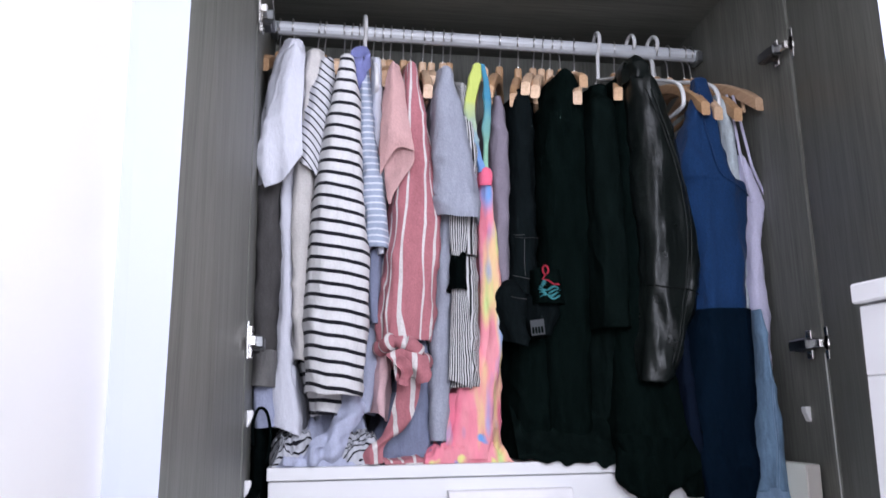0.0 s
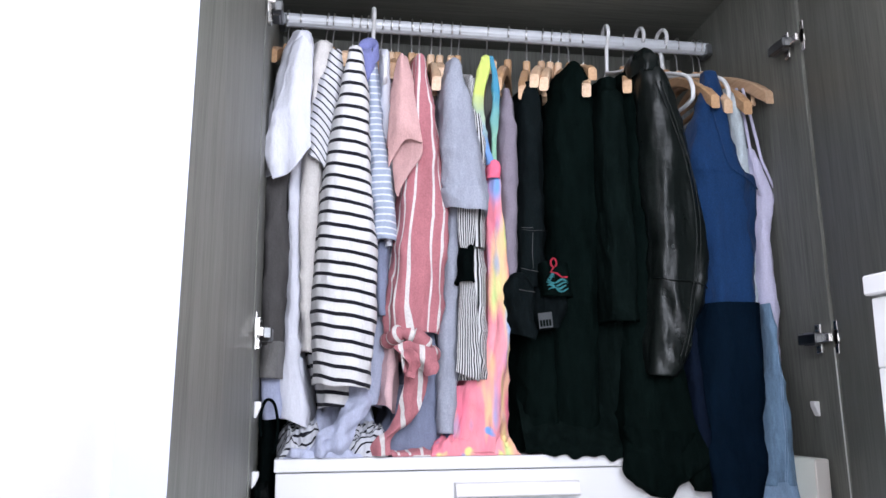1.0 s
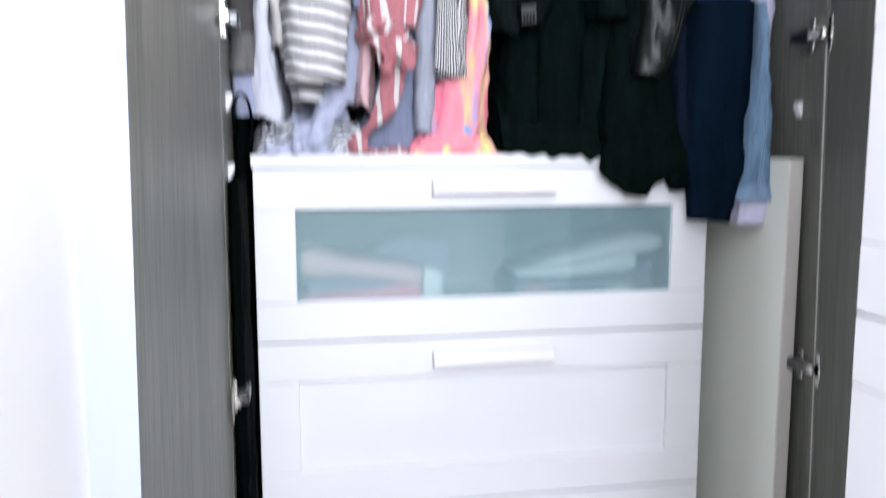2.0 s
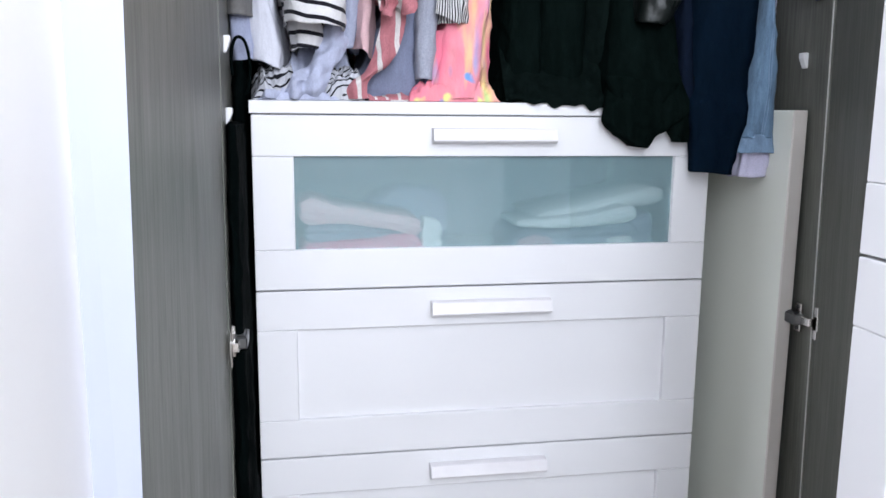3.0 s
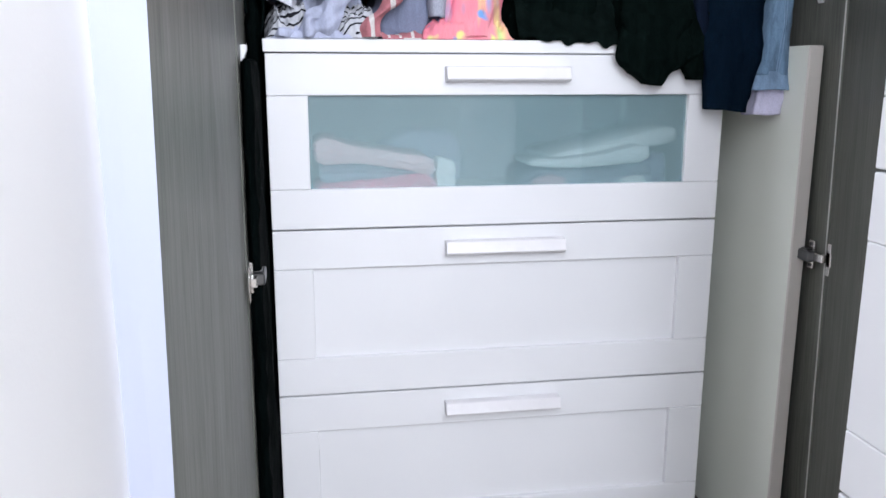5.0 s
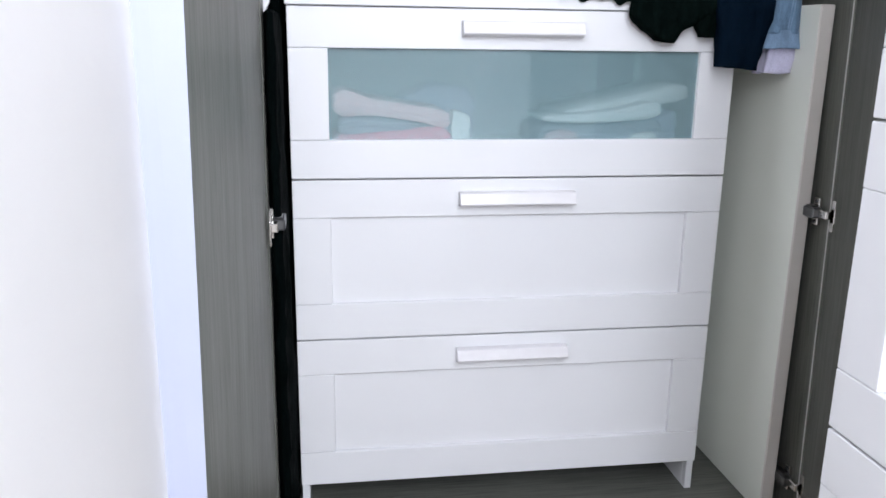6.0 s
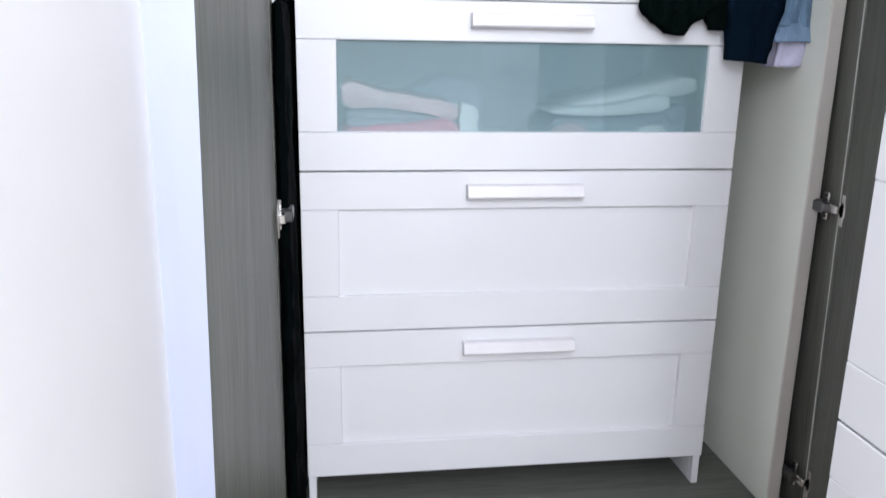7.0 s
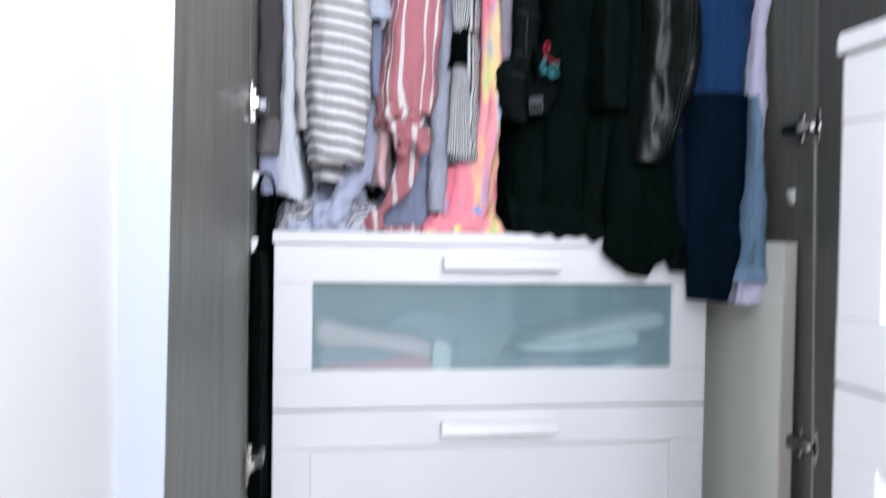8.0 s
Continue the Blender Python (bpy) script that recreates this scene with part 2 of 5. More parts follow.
GRAIN_DARK, GRAIN_LIGHT = (0.086, 0.088, 0.077), (0.192, 0.195, 0.172)
WOOD = wood_grey("grey_wood_laminate", GRAIN_DARK, GRAIN_LIGHT)
WOOD_FLAT = wood_grey("grey_wood_laminate_crosswise", GRAIN_DARK, GRAIN_LIGHT, axis=0)
WHITE = lacquer("white_lacquer", (0.80, 0.80, 0.82))
# Grey in place of the shade inside the white drawer.
DRAWER_SHADE = lacquer("drawer_shade_grey", (0.34, 0.38, 0.39), 0.6)
# White edge coloured darker and bluer, for the dim sky light on it.
EDGE_SKY_TINT = lacquer("white_edge_sky_tinted", (0.49, 0.52, 0.65))
PALE_STRIP = lacquer("pale_grey_strip", (0.62, 0.62, 0.60))
HANDLE = plastic("white_handle", (0.80, 0.78, 0.80), 0.4)
BOARD = lacquer("off_white_board", (0.87, 0.89, 0.81), 0.42)
BOARD_EDGE = lacquer("beige_board_edge", (0.66, 0.62, 0.58), 0.5)
PAINT = plaster("white_wall_paint", (0.88, 0.872, 0.865))
CEIL = plaster("ceiling_paint", (0.86, 0.86, 0.86))
ROOM_FLOOR = wood_grey("pale_floor_boards", (0.30, 0.25, 0.20), (0.42, 0.36, 0.29), 0.5, 1)
CHROME = metal("nickel_hinge", (0.80, 0.78, 0.76), 0.25)
DARK_METAL = metal("dark_hinge_metal", (0.15, 0.155, 0.16), 0.35)
WIRE = metal("hook_wire", (0.80, 0.80, 0.80), 0.3)
ROD = plastic("white_rod", (0.60, 0.62, 0.655), 0.3)
ROD_DARK = metal("rod_socket_metal", (0.45, 0.47, 0.5), 0.35)
PLASTIC = plastic("white_plastic", (0.78, 0.78, 0.79), 0.35)
BEECH = hanger_wood("beech", (0.56, 0.38, 0.25), (0.72, 0.53, 0.37))
BEECH_RED = hanger_wood("honey_beech", (0.42, 0.25, 0.13), (0.56, 0.36, 0.21))
GLASS = frosted_glass("satin_glass")
CLEAR = clear_glass("window_glass")
LEATHER = leather("black_leather")

C_WHITE = cloth("white_cotton", (0.66, 0.67, 0.745), 0.08, fleck=0.04)
C_CREAM = cloth("cream_linen", (0.66, 0.63, 0.61), 0.10)
C_CHARCOAL = cloth("charcoal_felt", (0.075, 0.072, 0.072), 0.2)
C_CUFF = cloth("grey_felt_cuff", (0.15, 0.147, 0.145), 0.3, weave=300.0)
C_PALEBLUE = cloth("pale_blue_cotton", (0.34, 0.37, 0.50), 0.12)
C_STRIPE = striped("white_black_stripe", (0.74, 0.73, 0.74), (0.012, 0.012, 0.018), "v", 0.0208, 0.30, 0.0, 700.0, 0.12)
C_STRIPE_FINE = striped("white_black_fine_stripe", (0.74, 0.74, 0.78), (0.015, 0.016, 0.025), "v", 0.0150, 0.24, 0.0, 700.0, 0.75)
C_PERI = cloth("periwinkle_cotton", (0.21, 0.23, 0.48), 0.1)
C_BLUESTRIPE = striped("light_blue_stripe", (0.37, 0.43, 0.55), (0.72, 0.75, 0.82), "v", 0.0115, 0.26)
C_PINK = cloth("blush_pink_cotton", (0.64, 0.385, 0.375), 0.08)
C_PALEPINK = cloth("pale_pink_cotton", (0.68, 0.45, 0.47), 0.08)
C_RED = striped("dusty_red_white_stripe", (0.48, 0.18, 0.205), (0.72, 0.68, 0.67), "u", 0.0715, 0.22, 0.028, 500.0, warp=0.5, fleck=0.17)
C_GREY = cloth("heather_grey_jersey", (0.34, 0.36, 0.43), 0.14, fleck=0.14)
C_GREYBLUE = cloth("grey_blue_cotton", (0.20, 0.225, 0.32), 0.12)
C_LILAC = cloth("lilac_cotton", (0.36, 0.39, 0.50), 0.12)
C_LILACGREY = cloth("pale_lilac_voile", (0.45, 0.48, 0.62), 0.16)
C_THIN = striped("black_white_pinstripe", (0.68, 0.68, 0.69), (0.02, 0.02, 0.022), "u", 0.0125, 0.50, 0.002, warp=0.9)
C_STRIPE_TWIST = striped("white_black_twisted_stripe", (0.56, 0.57, 0.62), (0.012, 0.012, 0.018), "v", 0.0190, 0.27, 0.0, 700.0, 0.4, warp=5.0)
C_TIE = tie_dye("neon_tie_dye")
C_HOTPINK = cloth("hot_pink_knit", (0.85, 0.16, 0.26), 0.1)
C_YELLOW = dyed_strap("blue_to_lime_strap", (0.16, 0.30, 0.58), (0.58, 0.66, 0.17))
C_TEAL = dyed_strap("green_to_teal_strap", (0.26, 0.50, 0.36), (0.06, 0.26, 0.40))
C_MAUVE = cloth("mauve_jersey", (0.23, 0.20, 0.245), 0.08)
C_DENIMBLACK = cloth("black_denim", (0.0058, 0.0085, 0.0092), 0.4, weave=400.0)
C_BLACK = cloth("black_cotton", (0.0026, 0.0056, 0.0050), 0.45)
C_BLACK2 = cloth("black_wool", (0.0034, 0.0066, 0.0060), 0.45, weave=300.0)
C_BLUE = cloth("royal_blue_crepe", (0.008, 0.036, 0.110), 0.1, fleck=0.2)
C_NAVY = cloth("navy_crepe", (0.0030, 0.0085, 0.0175), 0.2)
C_LILACWHITE = cloth("lilac_white_cotton", (0.60, 0.58, 0.75), 0.06)
C_LACE = cloth("white_lace", (0.55, 0.62, 0.66), 0.35, weave=150.0)
C_DENIM = cloth("washed_blue_denim", (0.15, 0.245, 0.36), 0.4, weave=400.0)
C_DENIM_HEM = cloth("washed_denim_hem", (0.22, 0.33, 0.48), 0.3, weave=400.0)
C_SLATE = cloth("slate_blue_cotton", (0.0055, 0.0095, 0.020), 0.25)
C_NYLON = cloth("black_nylon", (0.0018, 0.0034, 0.0034), 0.4, 0.7)
C_THREAD_RED = cloth("red_thread", (0.35, 0.02, 0.04), 0.2)
C_THREAD_TEAL = cloth("teal_thread", (0.04, 0.22, 0.24), 0.5)
C_LABEL = cloth("white_woven_label", (0.075, 0.08, 0.085), 0.1)
C_PEACH = cloth("peach_cotton", (0.92, 0.60, 0.60), 0.06)
C_PINKFOLD = cloth("rose_pink_cotton", (0.90, 0.30, 0.38), 0.06)
C_MINT = cloth("white_folded_cotton", (0.88, 0.88, 0.86), 0.04)


# ---- mesh helpers ----
def mesh_ob(name, bm, material, parent=None, label="", smooth=False):
    bmesh.ops.recalc_face_normals(bm, faces=bm.faces)
    me = bpy.data.meshes.new(name)
    bm.to_mesh(me)
    bm.free()
    for m in material if isinstance(material, (list, tuple)) else (material,):
        me.materials.append(m)
    if smooth:
        me.shade_smooth()
    ob = new(name, me)
    ob.parent = parent
    if label:
        tagged(ob, label)
    return ob


def part(name, bm, material, parent, label="", smooth=False):
    return mesh_ob(name, bm, material, parent, label, smooth)


def empty(name, x=0, y=0, z=0):
    ob = new(name)
    ob.location = (x, y, z)
    return ob


def boxes(*bounds, bevel=0.0, segments=1):
    """One bmesh of boxes, each given as x0, x1, y0, y1, z0, z1."""
    bm = bmesh.new()
    for x0, x1, y0, y1, z0, z1 in bounds:
        made = bmesh.ops.create_cube(bm, size=1.0)["verts"]
        for v in made:
            v.co = Vector(((x0 + x1) / 2 + v.co.x * (x1 - x0), (y0 + y1) / 2 + v.co.y * (y1 - y0), (z0 + z1) / 2 + v.co.z * (z1 - z0)))
    if bevel:
        bmesh.ops.bevel(bm, geom=bm.edges[:], offset=bevel, segments=segments, affect="EDGES")
    return bm


def shift(bm, dx=0, dy=0, dz=0):
    bmesh.ops.translate(bm, vec=(dx, dy, dz), verts=bm.verts)
    return bm


def lean_x(bm, per_z):
    """Shears a mesh sideways with its height."""
    for v in bm.verts:
        v.co.x += per_z * v.co.z
    return bm


def tube(points, radius, sides=8, closed_ends=True, bm=None):
    bm = bm or bmesh.new()
    uv = bm.loops.layers.uv.verify()
    pts = [Vector(p) for p in points]
    rings, side = [], None
    for i, p in enumerate(pts):
        d = (pts[min(i + 1, len(pts) - 1)] - pts[max(i - 1, 0)]).normalized()
        if side is None:
            side = d.orthogonal().normalized()
        side = (side - d * side.dot(d)).normalized()
        up = d.cross(side)
        r = radius(i / (len(pts) - 1)) if callable(radius) else radius
        rings.append([bm.verts.new(p + (side * math.cos(a) + up * math.sin(a)) * r) for a in (2 * math.pi * k / sides for k in range(sides))])
    for i, (a, b) in enumerate(zip(rings, rings[1:])):
        for k in range(sides):
            f = bm.faces.new((a[k], a[(k + 1) % sides], b[(k + 1) % sides], b[k]))
            for loop, along in zip(f.loops, (i, i, i + 1, i + 1)):
                loop[uv].uv = (along / (len(pts) - 1), 0.02 * k / sides)
    if closed_ends:
        bm.faces.new(rings[0]), bm.faces.new(rings[-1][::-1])
    return bm


def spread(rows, steps):
    """Smooth rows between the given ones (Catmull-Rom)."""
    rows = np.array(rows, float)
    n = len(rows)
    out = []
    for k in range(steps):
        s = k / (steps - 1) * (n - 1)
        i = min(int(s), n - 2)
        f = s - i
        p0, p1, p2, p3 = rows[max(i - 1, 0)], rows[i], rows[i + 1], rows[min(i + 2, n - 1)]
        out.append(0.5 * (2 * p1 + (p2 - p0) * f + (2 * p0 - 5 * p1 + 4 * p2 - p3) * f * f + (3 * p1 - p0 - 3 * p2 + p3) * f ** 3))
    return out


def drape(rows, yf, yb, seed, fold=0.007, pleats=0, pleat=0.0, steps=60, n=72, shoulder=0.012, hem=0.003, box=0.55, skew=0.0, crease=0.0045, crown=0.07):
    """Hanging cloth as a closed sleeve of fabric: rows of z, left x, right x from the top down (and, optionally, front and back y),
    with folds that grow downwards and a hem turned in at the bottom. A UV layer holds the way round (0 to 1) and the metres down."""
    full = [(*r, yf, yb) if len(r) == 3 else r for r in rows]
    if shoulder:
        z, a, b, f, k = full[0]
        full[0] = (z, a, b, min(f + shoulder, k - 0.02), k)
    levels = spread(full, steps)
    bm = bmesh.new()
    uv = bm.loops.layers.uv.new("uv")
    rings, down = [], []
    run, zlast = 0.0, levels[0][0]
    ztop = levels[0][0]
    rise = crown if ztop > 1.59 and full[0][4] > 0.15 else 0.0

    def ring(level, inset, z, grow):
        _, xa, xb, f, k = level
        xc, yc, hw, hd = (xa + xb) / 2, (f + k) / 2, max((xb - xa) / 2 - inset, 0.002), max((k - f) / 2 - inset, 0.002)
        out = []
        for i in range(n):
            t = 2 * math.pi * (i / n) - math.pi / 2
            c, s = math.cos(t), math.sin(t)
            px = xc + hw * math.copysign(abs(c) ** box, c)
            py = yc + hd * math.copysign(abs(s) ** box, s)
            side = Vector((c / hw, s / hd, 0)).normalized()
            d = fold * grow * 1.6 * noise.noise(Vector((px * 26 + seed * 3.1, py * 20, z * 2.6 + seed)))
            d += fold * 0.45 * noise.noise(Vector((px * 60 + seed, py * 45, z * 11)))
            d += fold * 0.25 * noise.noise(Vector((px * 40 + seed, py * 40, z * 34 + seed)))
            if pleats:
                d += pleat * grow * math.sin(2 * math.pi * pleats * i / n + 1.6 * noise.noise(Vector((seed, 0, z * 3))))
            ridge = 1 - 2.4 * abs(noise.noise(Vector((px * 26 + z * 10 + seed * 1.7, py * 16, z * 13 - px * 12))))
            d += crease * (0.4 + 0.6 * grow) * max(ridge, 0) ** 2
            ridge = 1 - 2.6 * abs(noise.noise(Vector((px * 34 - z * 7 + seed * 2.9, py * 22, z * 5 + seed))))
            d += crease * 0.8 * grow * max(ridge, 0) ** 2
            d = max(d, -0.45 * hw)
            lift = rise * max(0.0, 1 - abs((py - 0.21) / 0.22) ** 1.6) * max(0.0, 1 - (ztop - z) / 0.22)
            zz = z + lift + skew * (px - xc) * grow ** 3 + (0.012 * fold / 0.007) * grow * grow * 0.5 * noise.noise(Vector((px * 30, py * 14, seed)))
            out.append(bm.verts.new((px + side.x * d, py + side.y * d, zz)))
        return out

    for j, lv in enumerate(levels):
        g = 0.25 + 0.75 * j / (steps - 1)
        if j == 0:
            rings.append(ring(lv, min((lv[2] - lv[1]) * 0.28, 0.02), lv[0] + 0.005, g)), down.append(-0.006)
        run += abs(zlast - lv[0])
        zlast = lv[0]
        rings.append(ring(lv, 0.0, lv[0], g)), down.append(run)
    last = levels[-1]
    rings.append(ring(last, hem, last[0] + 0.001, 1.0)), down.append(run + 0.004)
    deep = min(0.11, 0.7 * (ztop - last[0]))
    above = levels[max(0, steps - 1 - int(deep / max(ztop - last[0], 0.001) * (steps - 1)))]
    rings.append(ring(above, hem * 2.5, last[0] + deep, 0.9)), down.append(run + deep)
    for j in range(len(rings) - 1):
        for i in range(n):
            i2 = (i + 1) % n
            face = bm.faces.new((rings[j][i], rings[j][i2], rings[j + 1][i2], rings[j + 1][i]))
            for loop, (u, v) in zip(face.loops, ((i, j), (i + 1, j), (i + 1, j + 1), (i, j + 1))):
                loop[uv].uv = (u / n, down[v])
    bm.faces.new(rings[0][::-1])
    bm.faces.new(rings[-1])
    return bm


def flap(rows, seed, fold=0.004, thick=0.0016, nu=30, nv=40, ragged=0.0, span=0.0):
    """A hanging piece of cloth with two free faces: rows of points across it, from the top down, with small folds and a thickness."""
    bm = bmesh.new()
    uv = bm.loops.layers.uv.new("uv")
    across = [spread(r, nu) for r in rows]
    grid = [spread([r[i] for r in across], nv) for i in range(nu)]
    pts = [[Vector(grid[i][j]) for i in range(nu)] for j in range(nv)]
    out = []
    for j in range(nv):
        line = []
        for i in range(nu):
            du = pts[j][min(i + 1, nu - 1)] - pts[j][max(i - 1, 0)]
            dv = pts[min(j + 1, nv - 1)][i] - pts[max(j - 1, 0)][i]
            nn = du.cross(dv)
            nn = nn.normalized() if nn.length > 1e-9 else Vector((0, -1, 0))
            p = pts[j][i]
            g = 0.3 + 0.7 * j / (nv - 1)
            d = fold * g * noise.noise(Vector((p.x * 48 + seed, p.z * 7, seed))) + fold * 0.5 * noise.noise(Vector((p.x * 30 - p.z * 40, seed, p.z * 30)))
            q = p + nn * d
            if ragged and j > nv - 6:
                q.z += ragged * (j - nv + 6) / 5 * noise.noise(Vector((p.x * 52, seed, 1.5)))
            line.append((q, nn))
        out.append(line)
    def chart(i, j):
        return (0.3 + span * i / (nu - 1) if span else pts[j][i].x * 2.2, 1.66 - pts[j][i].z)

    sides = [[[bm.verts.new(q + nn * o) for q, nn in line] for line in out] for o in (0.0, thick)]
    for k, g in enumerate(sides):
        for j in range(nv - 1):
            for i in range(nu - 1):
                ids = ((i, j), (i + 1, j), (i + 1, j + 1), (i, j + 1))
                f = bm.faces.new([g[b][a] for a, b in (ids if k else ids[::-1])])
                for loop, (a, b) in zip(f.loops, ids if k else ids[::-1]):
                    loop[uv].uv = chart(a, b)
    f0, f1 = sides
    rim = [(0, i) for i in range(nu)] + [(j, nu - 1) for j in range(1, nv)] + [(nv - 1, i) for i in range(nu - 2, -1, -1)] + [(j, 0) for j in range(nv - 2, 0, -1)]
    for (a, b), (c, d) in zip(rim, rim[1:] + rim[:1]):
        f = bm.faces.new((f0[a][b], f0[c][d], f1[c][d], f1[a][b]))
        for loop, (j, i) in zip(f.loops, ((a, b), (c, d), (c, d), (a, b))):
            loop[uv].uv = chart(i, j)
    return bm


def laid(bm, points, steps=26, proud=0.0008):
    """A line of x, z points laid on the front of a mesh."""
    out = []
    for x, z in spread(points, steps):
        near = sorted((v.co for v in bm.verts), key=lambda c: (c.x - x) ** 2 + (c.z - z) ** 2 + (0.0004 if c.y > 0.08 else 0))[:6]
        out.append((x, min(c.y for c in near) - proud, z))
    ys = [p[1] for p in out]
    return [(p[0], (ys[max(k - 1, 0)] + ys[k] + ys[min(k + 1, len(ys) - 1)]) / 3, p[2]) for k, p in enumerate(out)]


def heap(x0, x1, y0, y1, z, height, seed, nx=46, ny=26, freq=26.0, slope=0.0, edge_power=4, rough=1.0):
    """Crumpled cloth lying on a flat top: a ridged mound, closed below."""
    bm = bmesh.new()
    uv = bm.loops.layers.uv.new("uv")
    grid = []
    for j in range(ny):
        row = []
        for i in range(nx):
            u, v = i / (nx - 1), j / (ny - 1)
            x, y = x0 + u * (x1 - x0), y0 + v * (y1 - y0)
            edge = (1 - abs(2 * u - 1) ** edge_power) * (1 - abs(2 * v - 1) ** (edge_power + 1))
            r1 = 1 - abs(noise.noise(Vector((x * freq + seed, y * freq * 0.7, seed)))) * 2
            r2 = 1 - abs(noise.noise(Vector((x * freq * 2.3, y * freq * 1.8 + seed, seed * 2)))) * 2
            h = height * max(edge, 0) ** 0.5 * (0.7 + rough * (0.4 * r1 + 0.18 * r2 - 0.25) + slope * (u - 0.5))
            wob = 0.012 * noise.noise(Vector((x * 20, y * 20, seed + 9)))
            row.append(bm.verts.new((x + wob, y + wob * 0.6, z + max(h, 0.002))))
        grid.append(row)
    for j in range(ny - 1):
        for i in range(nx - 1):
            f = bm.faces.new((grid[j][i], grid[j][i + 1], grid[j + 1][i + 1], grid[j + 1][i]))
            for loop, (a, b) in zip(f.loops, ((i, j), (i + 1, j), (i + 1, j + 1), (i, j + 1))):
                loop[uv].uv = (a / nx * (x1 - x0) * 4, b / ny * (y1 - y0) + loop.vert.co.z)
    rim = grid[0] + [r[-1] for r in grid[1:]] + grid[-1][-2::-1] + [r[0] for r in grid[-2:0:-1]]
    low = [bm.verts.new((v.co.x, v.co.y, z)) for v in rim]
    for k in range(len(rim)):
        k2 = (k + 1) % len(rim)
        bm.faces.new((rim[k2], rim[k], low[k], low[k2]))
    bm.faces.new(low)
    return bm


# ---- room ----
ROOM_L, ROOM_BACK, ROOM_FRONT, FLOOR_Z, CEIL_Z = -0.5020, -3.2, 0.52, -0.11, 2.5
tagged(mesh_ob("floor", boxes((ROOM_L - 0.1, ROOM_R + 0.1, ROOM_BACK - 0.1, ROOM_FRONT + 0.1, FLOOR_Z - 0.1, FLOOR_Z)), ROOM_FLOOR), "pale wooden floor of the bedroom", "floor", kind="structure")
tagged(mesh_ob("ceiling", boxes((ROOM_L - 0.1, ROOM_R + 0.1, ROOM_BACK - 0.1, ROOM_FRONT + 0.1, CEIL_Z, CEIL_Z + 0.1)), CEIL), "white painted bedroom ceiling", "ceiling", kind="structure")
tagged(mesh_ob("wall_west", boxes(
    (ROOM_L - 0.1, ROOM_L, -1.7, ROOM_FRONT, FLOOR_Z, CEIL_Z), (ROOM_L - 0.1, ROOM_L, ROOM_BACK, -2.9, FLOOR_Z, CEIL_Z),
    (ROOM_L - 0.1, ROOM_L, -2.9, -1.7, FLOOR_Z, 0.9), (ROOM_L - 0.1, ROOM_L, -2.9, -1.7, 2.3, CEIL_Z)), PAINT), "bright white painted wall beside the wardrobe", "wall", kind="structure")
tagged(mesh_ob("wall_north", boxes((ROOM_L - 0.1, ROOM_R + 0.1, ROOM_FRONT, ROOM_FRONT + 0.1, FLOOR_Z, CEIL_Z)), PAINT), "white painted wall behind the wardrobe", "wall", kind="structure")
tagged(mesh_ob("wall_east", boxes(
    (ROOM_R, ROOM_R + 0.1, ROOM_BACK, WIN_Y0, FLOOR_Z, CEIL_Z), (ROOM_R, ROOM_R + 0.1, WIN_Y1, ROOM_FRONT, FLOOR_Z, CEIL_Z),
    (ROOM_R, ROOM_R + 0.1, WIN_Y0, WIN_Y1, FLOOR_Z, WIN_Z0), (ROOM_R, ROOM_R + 0.1, WIN_Y0, WIN_Y1, WIN_Z1, CEIL_Z)), PAINT), "white painted wall with a window", "wall", kind="structure")
tagged(mesh_ob("wall_south", boxes(
    (ROOM_L - 0.1, -0.46, ROOM_BACK - 0.1, ROOM_BACK, FLOOR_Z, CEIL_Z), (0.94, ROOM_R + 0.1, ROOM_BACK - 0.1, ROOM_BACK, FLOOR_Z, CEIL_Z),
    (-0.46, 0.94, ROOM_BACK - 0.1, ROOM_BACK, FLOOR_Z, 0.9), (-0.46, 0.94, ROOM_BACK - 0.1, ROOM_BACK, 2.4, CEIL_Z)), PAINT), "white painted wall facing the wardrobe", "wall", kind="structure")


def window(name, m, width, height):
    w = empty(name)
    w.matrix_world = m
    t = 0.05
    part("window_frame", boxes((0, width, 0.03, 0.08, 0, t), (0, width, 0.03, 0.08, height - t, height), (0, t, 0.03, 0.08, t, height - t),
                               (width - t, width, 0.03, 0.08, t, height - t), (width / 2 - t / 2, width / 2 + t / 2, 0.03, 0.08, t, height - t), bevel=0.004), WHITE, w)
    for x in (t, width / 2 + t / 2):
        p = part("pane", boxes((x + 0.001, x + width / 2 - 1.5 * t - 0.001, 0.05, 0.056, t + 0.001, height - t - 0.001)), CLEAR, w)
        p.visible_shadow = False
    tagged(w, "unseen white framed window with two panes, set behind a lamp", "window", kind="structure")


window("window_1", pose(ROOM_R, WIN_Y1, WIN_Z0, 0, 0, -90), WIN_Y1 - WIN_Y0, WIN_Z1 - WIN_Z0)
# Made-up west window round the added side fill lamp.
window("added_window_west", pose(ROOM_L, -2.9, 0.9, 0, 0, 90), 1.2, 1.4)
window("window_2", pose(0.94, ROOM_BACK, 0.9, 0, 0, 180), 1.4, 1.5)

# ---- wardrobe ----
LEFT_LEAN, RIGHT_LEAN = 0.003, -0.021
WL, WR, WF, WB, SHELF = -0.4235, 0.5275, -0.14, 0.442, 1.864
wardrobe = tagged(empty("wardrobe", 0, 0, FLOOR_Z), "tall open wardrobe in dark grey wood grain, full of clothes", "wardrobe")


def splay(bm, past=-9.0):
    """The right side of the carcass stands a little wider at the back than at the front."""
    for v in bm.verts:
        if v.co.x > past:
            v.co.x += 0.058 * (v.co.y - WF)
    return bm


